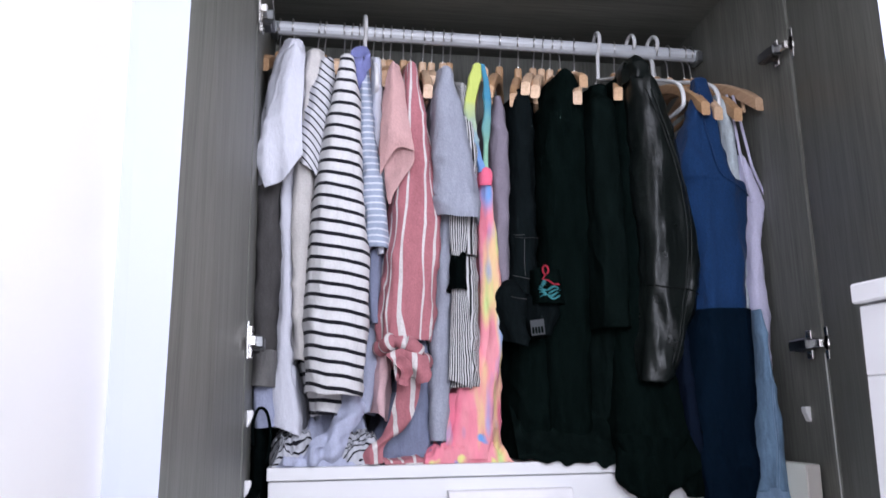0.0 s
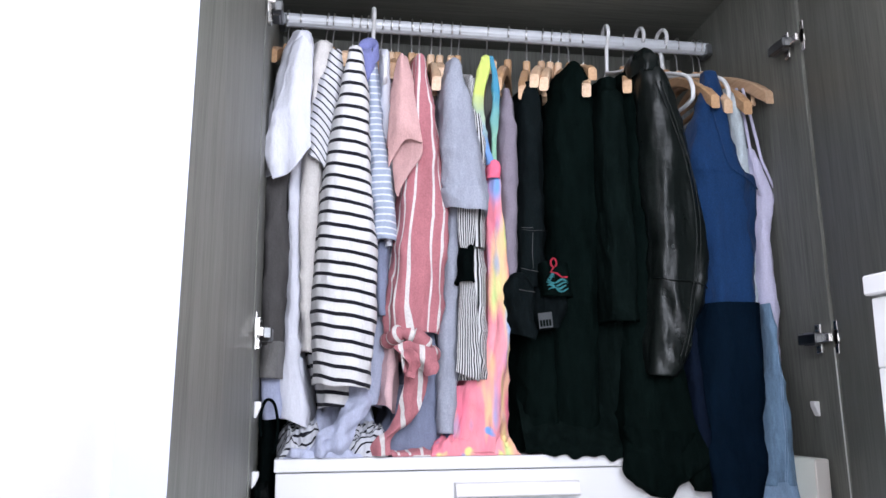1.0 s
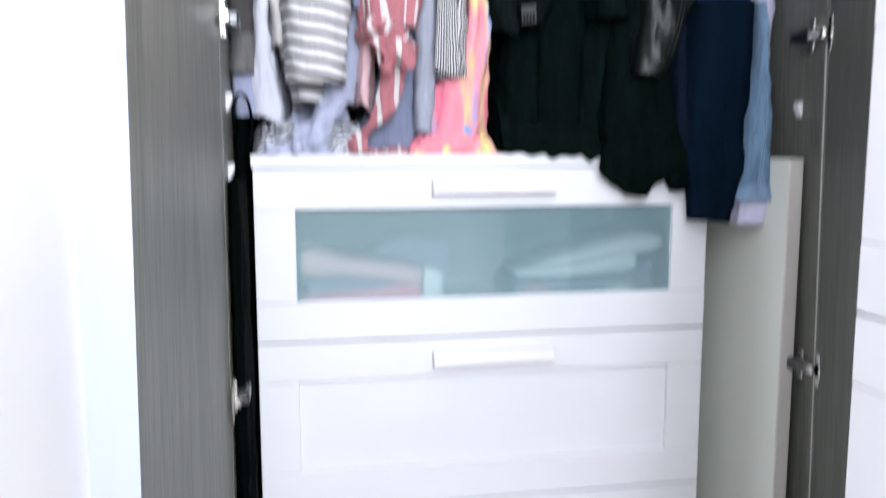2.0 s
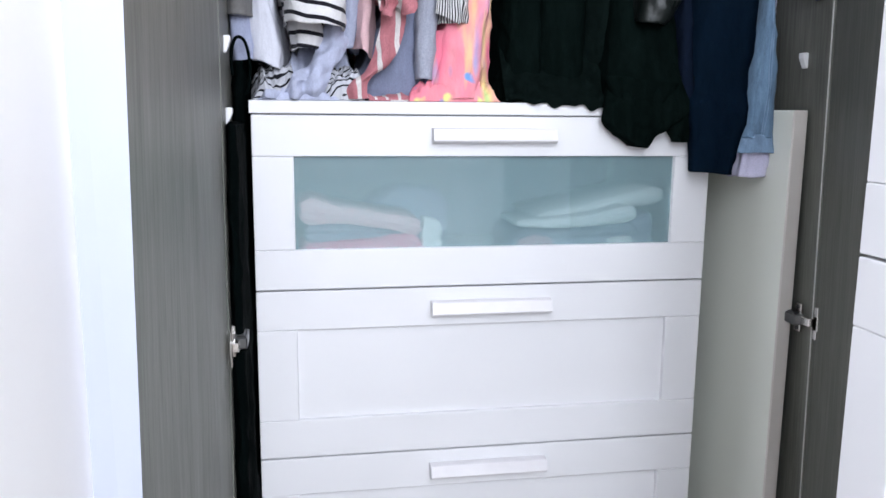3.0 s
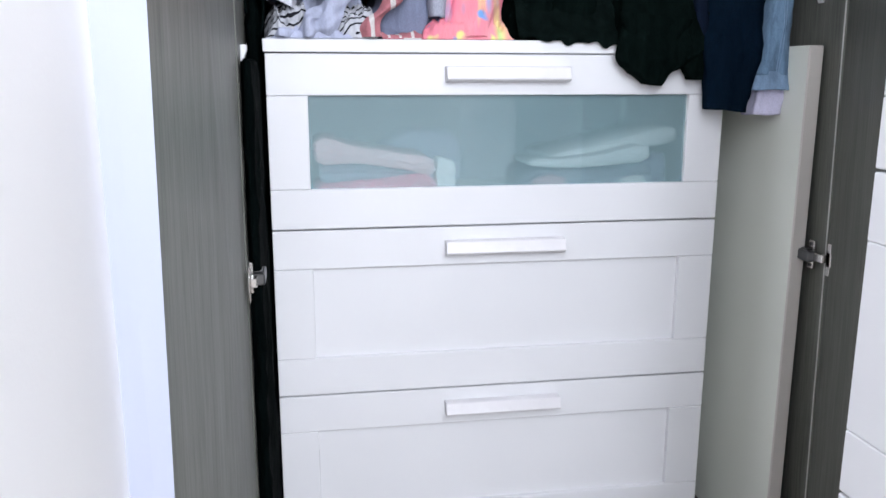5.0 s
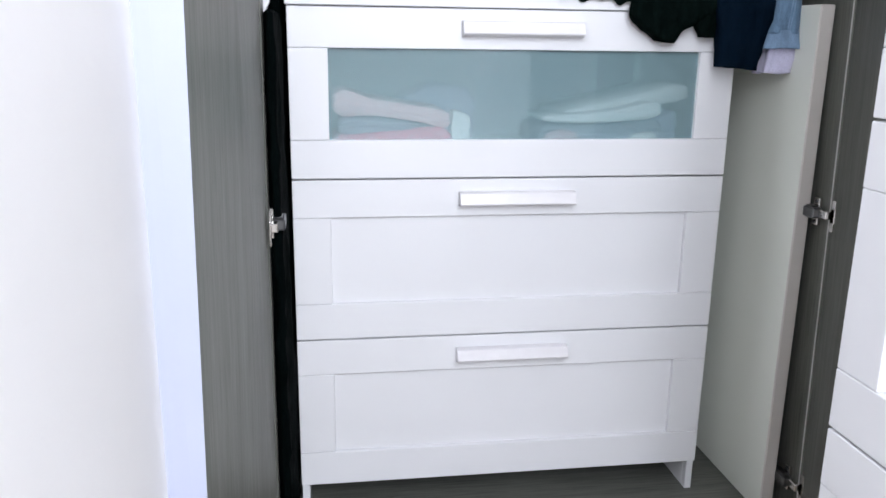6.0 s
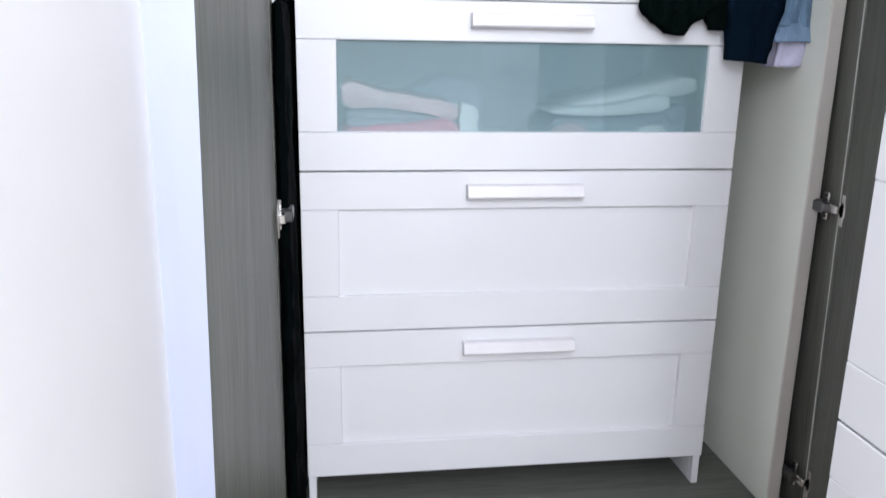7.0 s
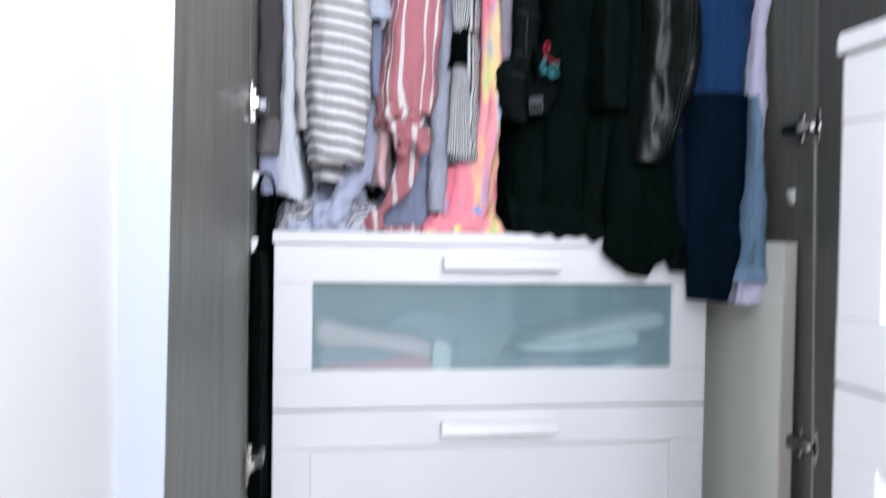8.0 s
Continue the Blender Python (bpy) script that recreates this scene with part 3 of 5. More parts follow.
def fix(ob):
    """Lets a part that was built in room coordinates keep them under the wardrobe's base."""
    ob.location.z -= FLOOR_Z
    return ob


fix(part("side_panel", lean_x(boxes((WL - 0.018, WL, WF, WB, FLOOR_Z, 1.95), bevel=0.0008), LEFT_LEAN), WOOD, wardrobe))
right_panel = fix(part("side_panel", splay(lean_x(boxes((WR, WR + 0.018, WF, WB, FLOOR_Z, 1.95), bevel=0.0008), RIGHT_LEAN)), WOOD, wardrobe))
fix(part("edge_band", lean_x(boxes((WR - 0.0002, WR + 0.0014, WF - 0.0020, WF - 0.0004, 0.01, 1.12)), RIGHT_LEAN), PALE_STRIP, right_panel, "thin pale edge strip")).location.z = 0
fix(part("back_panel", boxes((WL + 0.001, WR + 0.030, WB - 0.012, WB, 0.001, 1.94)), WOOD, wardrobe))
fix(part("top_panel", splay(boxes((WL + 0.009, 0.4915, WF + 0.006, WB - 0.0125, SHELF, SHELF + 0.02), bevel=0.0008), 0.0), WOOD_FLAT, wardrobe))
fix(part("bottom_panel", splay(boxes((WL + 0.001, WR - 0.001, WF, WB - 0.013, -0.02, 0.0), bevel=0.0008), 0.0), WOOD_FLAT, wardrobe))
fix(part("plinth", boxes((WL + 0.001, WR - 0.001, WF + 0.05, WF + 0.066, FLOOR_Z, -0.021)), WOOD_FLAT, wardrobe))


def door(points, z0, z1, lean):
    """A leaf over the plan points hinge-inner, free-inner, free-outer, hinge-outer, leaning as its carcass does, with a pale edge."""
    bm = bmesh.new()
    rings = []
    for z in (z0, z1):
        rings.append([bm.verts.new((x + z * lean[k], y, z)) for k, (x, y) in enumerate(points)])
    a, b = rings
    faces = [bm.faces.new((a[k], a[(k + 1) % 4], b[(k + 1) % 4], b[k])) for k in range(4)]
    bm.faces.new(a[::-1]), bm.faces.new(b)
    # Free edge and outer face take the bluish shade tone.
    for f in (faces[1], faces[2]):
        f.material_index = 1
    return bm


fix(part("door", door([(-0.4245, -0.144), (-0.4690, -0.612), (-0.5024, -0.608), (-0.4750, -0.140)], -0.06, 1.93, (LEFT_LEAN, 0.0155, 0.0, 0.0)), (WOOD, EDGE_SKY_TINT), wardrobe, "open door, grey inside, white edge painted in bluish shade"))
hx, hy = WR + 0.003, -0.1445
ang = math.atan2(-0.176, 0.430)
fx, fy = hx - 0.176, hy - 0.430
ox, oy = 0.019 * math.cos(ang), 0.019 * math.sin(ang)
fix(part("door", door([(hx, hy), (fx, fy), (fx + ox, fy + oy), (hx + ox, hy + oy)], -0.06, 1.93, (RIGHT_LEAN,) * 4), (WOOD, EDGE_SKY_TINT), wardrobe, "half open door, grey wood grain inside"))


def hinge(x, z, flip):
    """A concealed cup hinge: plate on the door, bright arm, dark body on a cross-shaped base plate."""
    h = empty("cabinet_hinge", x, -0.15, z)
    s = -1 if flip else 1
    b1 = boxes((-0.0045, -0.002, -0.012, -0.003, -0.027, 0.027), (-0.0045, -0.002, -0.018, -0.003, -0.012, 0.012), bevel=0.0006)
    b2 = boxes((-0.014, -0.003, -0.004, 0.02, -0.007, 0.007), bevel=0.0015)
    b3 = boxes((-0.024, -0.006, 0.018, 0.07, -0.009, 0.009), (-0.020, -0.006, 0.03, 0.06, -0.011, 0.011), bevel=0.002)
    b4 = boxes((-0.0065, 0.0, 0.03, 0.045, -0.024, 0.024), bevel=0.001)
    screws = []
    for zz in (-0.018, 0.018):
        b5 = bmesh.new()
        screws.append(("screw", b5, DARK_METAL))
        made = bmesh.ops.create_cone(b5, cap_ends=True, segments=10, radius1=0.0035, radius2=0.003, depth=0.002)["verts"]
        bmesh.ops.rotate(b5, cent=(0, 0, 0), matrix=Matrix.Rotation(radians(90), 3, "Y"), verts=made)
        bmesh.ops.translate(b5, vec=(-0.0072, 0.0375, zz), verts=made)
    for nm, bm, mm in (("door_plate", b1, CHROME), ("arm", b2, CHROME), ("body", b3, DARK_METAL), ("base_plate", b4, CHROME), *screws):
        for v in bm.verts:
            v.co.x *= s
        part(nm, bm, mm, h)
    tagged(h, "nickel concealed hinge fixed to the wardrobe side and door", "hinge", "wardrobe hinges")


for z in (1.655, 1.136, 0.597, 0.083):
    hinge(WR + RIGHT_LEAN * z - 0.001, z, False)
for z in (1.66, 1.14, 0.594):
    hinge(WL + LEFT_LEAN * z + 0.001, z, True)


def shelf_peg(x, y, z, s):
    bm = bmesh.new()
    prof = [(0, 0.012), (0.010, 0.012), (0.010, 0.004), (0.003, -0.013), (0, -0.013)]
    a = [bm.verts.new((-s * px, -0.007, pz)) for px, pz in prof]
    b = [bm.verts.new((-s * px, 0.007, pz)) for px, pz in prof]
    for k in range(5):
        bm.faces.new((a[k], a[(k + 1) % 5], b[(k + 1) % 5], b[k]))
    bm.faces.new(a), bm.faces.new(b[::-1])
    bmesh.ops.bevel(bm, geom=bm.edges[:], offset=0.0012, segments=1, affect="EDGES")
    o = mesh_ob("shelf_peg", bm, PLASTIC)
    o.location = (x, y, z)
    tagged(o, "small white plastic shelf peg on the wardrobe side", "shelf peg", "shelf pegs")


shelf_peg(WR + RIGHT_LEAN * 1.02 + 0.0038, -0.074, 1.022, 1)
for z in (1.028, 0.925):
    shelf_peg(WL + LEFT_LEAN * z, -0.075, z, -1)

# ---- clothes rail ----
ROD_Y, ROD_R = 0.21, 0.0142


def rod_z(x):
    return 1.801 - 0.0088 * (x + 0.41)


rail = tagged(empty("clothes_rail", -0.42, ROD_Y, 1.806), "white ribbed oval clothes rail in metal end sockets", "clothes rail")
bm = bmesh.new()
ribs = 12
prof = []
for k in range(ribs * 4):
    a = 2 * math.pi * k / (ribs * 4)
    r = ROD_R - (0.0005 if k % 4 == 0 else 0)
    prof.append((r * math.cos(a), r * math.sin(a)))
ends = [[bm.verts.new((x, ROD_Y + p, rod_z(x) + q)) for p, q in prof] for x in (-0.417, 0.506)]
for k in range(len(prof)):
    k2 = (k + 1) % len(prof)
    bm.faces.new((ends[0][k], ends[0][k2], ends[1][k2], ends[1][k]))
bm.faces.new(ends[0]), bm.faces.new(ends[1][::-1])
part("rod", shift(bm, 0.42, -ROD_Y, -1.806), ROD, rail)
for x0, x1 in ((-0.4165, -0.402), (0.495, 0.5095)):
    b2 = boxes((x0, x1, ROD_Y - 0.019, ROD_Y + 0.019, rod_z(x0) - 0.019, rod_z(x0) + 0.006), bevel=0.003)
    part("socket", shift(b2, 0.42, -ROD_Y, -1.806), ROD_DARK, rail)

# ---- hangers ----


def arch(s):
    return 1.708 - 0.100 * abs(s) ** 1.7


def hook_points(r, top, low):
    """The shank rises behind the rail, the wire bends over it and comes down in front."""
    pts = [(0, 0, low), (0, 0.0, low + 0.012), (0, 0.004, top - r * 2.35)]
    for k in range(13):
        a = radians(-55 + 23 * k)
        pts.append((0, r * math.cos(a), top - r + r * math.sin(a)))
    return pts


def wooden_hanger(material, half):
    """Built with its hook over the rail at the origin's x; the shoulders run to the front and the back."""
    h = empty("wooden_hanger")
    bm = bmesh.new()
    rings = []
    steps = 22
    for k in range(steps + 1):
        s = -1 + 2 * k / steps
        y, z = half * s, arch(s * half / 0.222) - 1.806
        hh = 0.0130 - 0.003 * (1 - abs(s)) + (0.0015 if abs(s) > 0.8 else 0)
        hw = 0.0065 + 0.0030 * abs(s) ** 2
        if k in (0, steps):
            hh, hw = hh * 0.9, hw * 0.86
        rings.append([bm.verts.new((hw * c, y, z + hh * q)) for c, q in ((-1, -0.82), (-0.74, -1), (0.74, -1), (1, -0.82), (1, 0.72), (0.6, 1), (-0.6, 1), (-1, 0.72))])
    for a, b in zip(rings, rings[1:]):
        for k in range(8):
            bm.faces.new((a[k], a[(k + 1) % 8], b[(k + 1) % 8], b[k]))
    bm.faces.new(rings[0]), bm.faces.new(rings[-1][::-1])
    part("shoulder_bar", bm, material, h)
    part("neck", boxes((-0.0075, 0.0075, -0.012, 0.012, -0.1, -0.06), bevel=0.003), material, h)
    part("hook", tube(hook_points(0.0178, 0.0150, -0.065), 0.0016, 6), WIRE, h, "bent wire hook", True)
    if half > 0.2:
        part("trouser_bar", tube([(0, -0.19, -0.205), (0, 0.19, -0.205)], 0.005, 8), material, h)
        for y in (-0.188, 0.188):
            part("bar_end", tube([(0, y, -0.21), (0, y, -0.175)], 0.004, 6), material, h)
    return tagged(h, "beech wooden hanger with a wire hook on the rail", "hanger", "clothes hangers")


def plastic_hanger():
    h = empty("plastic_hanger")
    part("hook", tube(hook_points(0.0225, 0.036, -0.075), 0.0042, 8), PLASTIC, h, "", True)
    pts = [(0, 0, -0.07), (0, -0.05, -0.09), (0, -0.12, -0.115), (0, -0.185, -0.145), (0, -0.208, -0.165), (0, -0.215, -0.19), (0, -0.2, -0.205), (0, -0.1, -0.207), (0, 0.1, -0.207),
           (0, 0.2, -0.205), (0, 0.215, -0.19), (0, 0.208, -0.165), (0, 0.185, -0.145), (0, 0.12, -0.115), (0, 0.05, -0.09), (0, 0, -0.07)]
    part("frame", tube([tuple(p) for p in spread(pts, 50)], 0.0042, 8), PLASTIC, h, "", True)
    return tagged(h, "white plastic tubular hanger on the rail", "hanger", "clothes hangers")


# x on the rail, darker wood or not, full width or narrow
HOOKS = [(-0.398, 1, 0), (-0.372, 0, 0), (-0.319, 1, 0), (-0.306, 1, 0), (-0.268, 0, 0), (-0.252, 0, 0), (-0.237, 0, 0), (-0.206, 1, 0), (-0.189, 0, 0), (-0.172, 1, 0), (-0.147, 1, 0), (-0.129, 1, 0),
         (-0.103, 0, 1), (-0.085, 0, 0), (-0.062, 0, 0), (-0.045, 1, 1), (0.014, 0, 0), (0.060, 1, 1), (0.098, 1, 1), (0.134, 0, 1), (0.154, 0, 1), (0.172, 0, 0), (0.190, 1, 0), (0.222, 0, 1),
         (0.313, 1, 1), (0.405, 1, 2), (0.434, 0, 2), (0.472, 1, 2), (0.486, 0, 2)]
END_SWING = {0.405: -4.5, 0.434: -4.5, 0.472: -3, 0.486: 0.5}
rng = random.Random(4)
first = {(k, w): wooden_hanger(BEECH_RED if k else BEECH, (0.175, 0.222, 0.242)[w]) for k, w in ((0, 0), (0, 1), (0, 2), (1, 0), (1, 1), (1, 2))}
used = set()
for x, kind, wide in HOOKS:
    swing = -16 if wide and -0.02 < x < 0.4 else END_SWING.get(x, -5)
    m = pose(x, ROD_Y, rod_z(x) + 0.004, rng.uniform(-3, 3), rng.uniform(0, 7) if x < 0.4 else 0, swing + rng.uniform(-3, 3) * (0.3 if x > 0.4 else 1))
    if (kind, wide) in used:
        copy_thing(first[kind, wide], m)
    else:
        used.add((kind, wide))
        first[kind, wide].matrix_basis = m
white_first = plastic_hanger()
white_first.matrix_basis = pose(-0.227, ROD_Y, rod_z(-0.227), 0, 0, 182)
for x, turn in ((0.273, 177), (0.350, 2), (0.400, 8)):
    copy_thing(white_first, pose(x, ROD_Y, rod_z(x), 0, 0, turn))

# ---- white chest of drawers inside the wardrobe ----
FW, RAIL = 0.3895, 0.0655


def drawer_front(parent, z0, z1, glass, handle_z):
    """A framed drawer front: two rails right across, two stiles between them, a sunk panel, and a bar handle."""
    y0, y1, g = 0.0, 0.017, 0.0005
    f = part("drawer_front", boxes((-FW, FW, y0, y1, z0, z0 + RAIL), bevel=0.0012), WHITE, parent)
    part("rail", boxes((-FW, FW, y0, y1, z1 - RAIL, z1), bevel=0.0012), WHITE, f)
    for a, b in ((-FW, -0.3245), (0.3245, FW)):
        part("stile", boxes((a, b, y0 + 0.0004, y1, z0 + RAIL + g, z1 - RAIL - g), bevel=0.0012), WHITE, f)
    inner = (-0.3242, 0.3242, 0.0085, 0.014, z0 + RAIL + 0.0002, z1 - RAIL - 0.0002)
    if glass:
        p = part("glass_pane", boxes(inner), GLASS, f, "green-grey satin glass pane")
        p.visible_shadow = False
    else:
        part("panel", boxes(inner), WHITE, f)
    bm = bmesh.new()
    prof = [(0.0, -0.0125), (-0.006, -0.0125), (-0.017, -0.0105), (-0.0235, -0.0085), (-0.0245, -0.006), (-0.019, 0.0115), (-0.016, 0.0128), (0.0, 0.0128)]
    a, b = ([bm.verts.new((x, y, handle_z + q)) for y, q in prof] for x in (-0.102, 0.106))
    for k in range(8):
        bm.faces.new((a[k], a[(k + 1) % 8], b[(k + 1) % 8], b[k]))
    bm.faces.new(a), bm.faces.new(b[::-1])
    bmesh.ops.bevel(bm, geom=bm.edges[:], offset=0.0007, segments=1, affect="EDGES")
    part("handle", bm, HANDLE, f)


dresser = tagged(empty("chest_of_drawers"), "white three-drawer chest with a satin glass top drawer", "chest of drawers")
part("top", boxes((-0.392, 0.392, -0.005, 0.41, 0.9285, 0.949), bevel=0.0012), WHITE, dresser)
for s in (-1, 1):
    part("side_panel", boxes((min(s * 0.374, s * 0.389), max(s * 0.374, s * 0.389), 0.018, 0.405, 0.0, 0.928), bevel=0.001), WHITE, dresser)
    part("leg", boxes((min(s * 0.374, s * 0.388), max(s * 0.374, s * 0.388), 0.004, 0.0178, 0.0, 0.0625), bevel=0.001), WHITE, dresser)
part("back_panel", boxes((-0.373, 0.373, 0.395, 0.404, 0.06, 0.928)), WHITE, dresser)
part("drawer_box", boxes((-0.36, 0.36, 0.02, 0.39, 0.664, 0.672), (-0.36, -0.35, 0.02, 0.39, 0.672, 0.80), (0.35, 0.36, 0.02, 0.39, 0.672, 0.80)), WHITE, dresser)
# Added board, grey so that the drawer's depth looks shaded through the glass.
part("drawer_shade_board", boxes((-0.349, 0.349, 0.372, 0.384, 0.673, 0.915)), DRAWER_SHADE, dresser, "added grey board standing for the shade inside the drawer")
part("divider", boxes((-0.373, 0.373, 0.02, 0.39, 0.636, 0.648)), WHITE, dresser)
drawer_front(dresser, 0.6435, 0.9265, True, 0.8945)
drawer_front(dresser, 0.3525, 0.6405, False, 0.606)
drawer_front(dresser, 0.0630, 0.3495, False, 0.3155)


def folded(x0, x1, low, high, y0, y1, layers, seed, material, label):
    """Folded cloth: layers with rounded folds at the front; low and high are its heights from end to end."""
    bm = bmesh.new()
    uv = bm.loops.layers.uv.new("uv")
    rings, n, m = [], 44, 30
    lows, highs = spread([(v,) for v in low], n), spread([(v,) for v in high], n)
    for i in range(n):
        u = i / (n - 1)
        end = min(1.0, 0.35 + 9 * min(u, 1 - u)) ** 0.5
        z0, z1 = lows[i][0], highs[i][0]
        mid, half = (z0 + z1) / 2, max((z1 - z0) / 2, 0.001)
        row = []
        for k in range(m):
            w = k / (m - 1)
            fold = abs(math.sin(math.pi * layers * w)) ** 0.6 * 0.006
            x = x0 + u * (x1 - x0)
            rumple = 0.004 * noise.noise(Vector((x * 34, w * 4, seed)))
            wave = 0.05 * noise.noise(Vector((x * 22, seed, w * 3)))
            row.append(bm.verts.new((x + 0.006 * noise.noise(Vector((w * 6, seed, u * 3))), y0 + 0.0065 - fold + abs(rumple), mid + half * end * (2 * w - 1 + wave))))
        row.append(bm.verts.new((row[-1].co.x, y1, mid + half * end)))
        row.append(bm.verts.new((row[0].co.x, y1, mid - half * end)))
        rings.append(row)
    for i in range(n - 1):
        a, b = rings[i], rings[i + 1]
        for k in range(m + 2):
            k2 = (k + 1) % (m + 2)
            f = bm.faces.new((a[k], b[k], b[k2], a[k2]))
            for loop in f.loops:
                loop[uv].uv = (loop.vert.co.x, loop.vert.co.z)
    bm.faces.new(rings[0]), bm.faces.new(rings[-1][::-1])
    return tagged(mesh_ob("folded_garment", bm, material, smooth=True), label, "folded clothes", "clothes in the glass drawer")


BASE = 0.6722
folded(-0.319, -0.116, (BASE,) * 3, (0.714, 0.721, 0.730), 0.0165, 0.15, 2, 1, C_PINKFOLD, "rose pink folded top inside the glass drawer")
folded(-0.308, -0.125, (0.712, 0.718, 0.724), (0.746, 0.742, 0.728), 0.036, 0.16, 2, 2, C_GREY, "grey folded top on the rose one behind glass")
folded(-0.316, -0.117, (0.746, 0.748, 0.740, 0.724), (0.794, 0.777, 0.766, 0.758), 0.019, 0.16, 1, 3, C_PEACH, "pale peach folded shirt behind satin glass")
folded(-0.1125, -0.082, (BASE,) * 3, (0.757, 0.755, 0.750), 0.017, 0.06, 1, 4, C_MINT, "small white folded cloth behind satin glass")
folded(-0.222, -0.040, (BASE,) * 3, (0.728, 0.765, 0.790, 0.788, 0.785), 0.20, 0.32, 2, 5, C_LILAC, "pale mounded shirt at the back of the drawer")
folded(0.052, 0.285, (BASE,) * 3, (0.730, 0.732, 0.742), 0.046, 0.2, 3, 6, C_GREY, "pale grey folded tops behind satin glass")
folded(0.050, 0.266, (0.738, 0.735, 0.738, 0.744), (0.750, 0.752, 0.761, 0.776), 0.018, 0.14, 1, 7, C_MINT, "white folded top sloping behind satin glass")
folded(0.100, 0.334, (0.744, 0.756, 0.772), (0.755, 0.778, 0.804), 0.062, 0.24, 1, 8, C_MINT, "whitish folded sheet on a pile behind glass")
folded(0.272, 0.330, (BASE,) * 3, (0.735, 0.742, 0.752), 0.090, 0.24, 2, 9, C_LILAC, "pale grey folded tops behind satin glass")
folded(0.052, 0.116, (BASE,) * 3, (0.716, 0.724, 0.718), 0.0165, 0.024, 1, 10, C_PALEPINK, "small pale pink folded cloth behind glass")
folded(0.214, 0.262, (BASE,) * 3, (0.714, 0.720, 0.718), 0.0165, 0.024, 1, 11, C_MINT, "small white folded cloth behind satin glass")

# ---- long pale board beside the chest ----
bm = boxes((0.0, 0.026, 0.0, 0.44, 0.0, 0.94), bevel=0.002)
for f in bm.faces:
    if f.calc_center_median().y < 0.004:
        f.material_index = 1
board = tagged(mesh_ob("loose_shelf_board", bm, (BOARD, BOARD_EDGE)), "off-white loose board standing upright beside the white chest", "board")
board.location = (0.4770, -0.103, 0.001)

# ---- second white chest, in front of the open door ----
tall = tagged(empty("tall_chest_of_drawers", 0.192, -0.660, FLOOR_Z), "tall white four-drawer chest with framed drawer fronts", "chest of drawers")


def tall_front(z0, z1):
    y1, y0, x0, x1, r = -0.0015, -0.7785, 0.0, 0.017, 0.0655
    f = part("drawer_front", boxes((x0, x1, y0, y1, z0, z0 + r), bevel=0.0012), WHITE, tall)
    part("rail", boxes((x0, x1, y0, y1, z1 - r, z1), bevel=0.0012), WHITE, f)
    for a, b in ((y0, y0 + 0.065), (y1 - 0.065, y1)):
        part("stile", boxes((x0 + 0.0004, x1, a, b, z0 + r + 0.0005, z1 - r - 0.0005), bevel=0.0012), WHITE, f)
    part("panel", boxes((0.0085, 0.014, y0 + 0.0652, y1 - 0.0652, z0 + r + 0.0002, z1 - r - 0.0002)), WHITE, f)
    part("handle", boxes((-0.0245, -0.0001, -0.494, -0.286, z1 - 0.0455, z1 - 0.0205), bevel=0.004), HANDLE, f)


part("top", boxes((-0.005, 0.41, -0.783, 0.003, 1.2455, 1.265), bevel=0.002), WHITE, tall)
for y0, y1 in ((-0.780, -0.765), (-0.015, 0.0)):
    part("side_panel", boxes((0.0185, 0.405, y0, y1, 0, 1.245), bevel=0.001), WHITE, tall)
part("back_panel", boxes((0.395, 0.404, -0.764, -0.016, 0.05, 1.245)), WHITE, tall)
part("bottom_panel", boxes((0.0185, 0.394, -0.764, -0.016, 0.05, 0.062)), WHITE, tall)
for z0, z1 in ((0.063, 0.267), (0.270, 0.5915), (0.5945, 0.9175), (0.9205, 1.243)):
    tall_front(z0, z1)

# ---- hanging clothes ----


def thing_of(name, label, category, pieces):
    """A garment: one mesh if it has one piece, otherwise an empty with its pieces as parts."""
    if len(pieces) == 1:
        _, bm, m = pieces[0]
        return tagged(mesh_ob(name, bm, m, smooth=True), label, category, "hanging clothes")
    top = empty(name)
    for nm, bm, m in pieces:
        part(nm, bm, m, top, smooth=True)
    return tagged(top, label, category, "hanging clothes")


thing_of("felt_trousers", "charcoal felt trousers with a paler turned cuff", "trousers", [
    ("leg", drape([(1.60, -0.41, -0.378), (1.46, -0.424, -0.376), (1.30, -0.424, -0.377), (1.13, -0.423, -0.379)], 0.0, 0.36, 1, 0.004), C_CHARCOAL),
    ("cuff", drape([(1.136, -0.4235, -0.378), (1.10, -0.4235, -0.378), (1.077, -0.422, -0.379)], -0.005, 0.365, 1, 0.003, shoulder=0, steps=12), C_CUFF)])
thing_of("cotton_top", "pale blue cotton top hanging at the wardrobe side", "top", [
    ("body", drape([(1.5, -0.41, -0.38), (1.12, -0.424, -0.379), (1.06, -0.424, -0.378), (1.012, -0.422, -0.372)], 0.02, 0.34, 2, 0.006), C_PALEBLUE)])
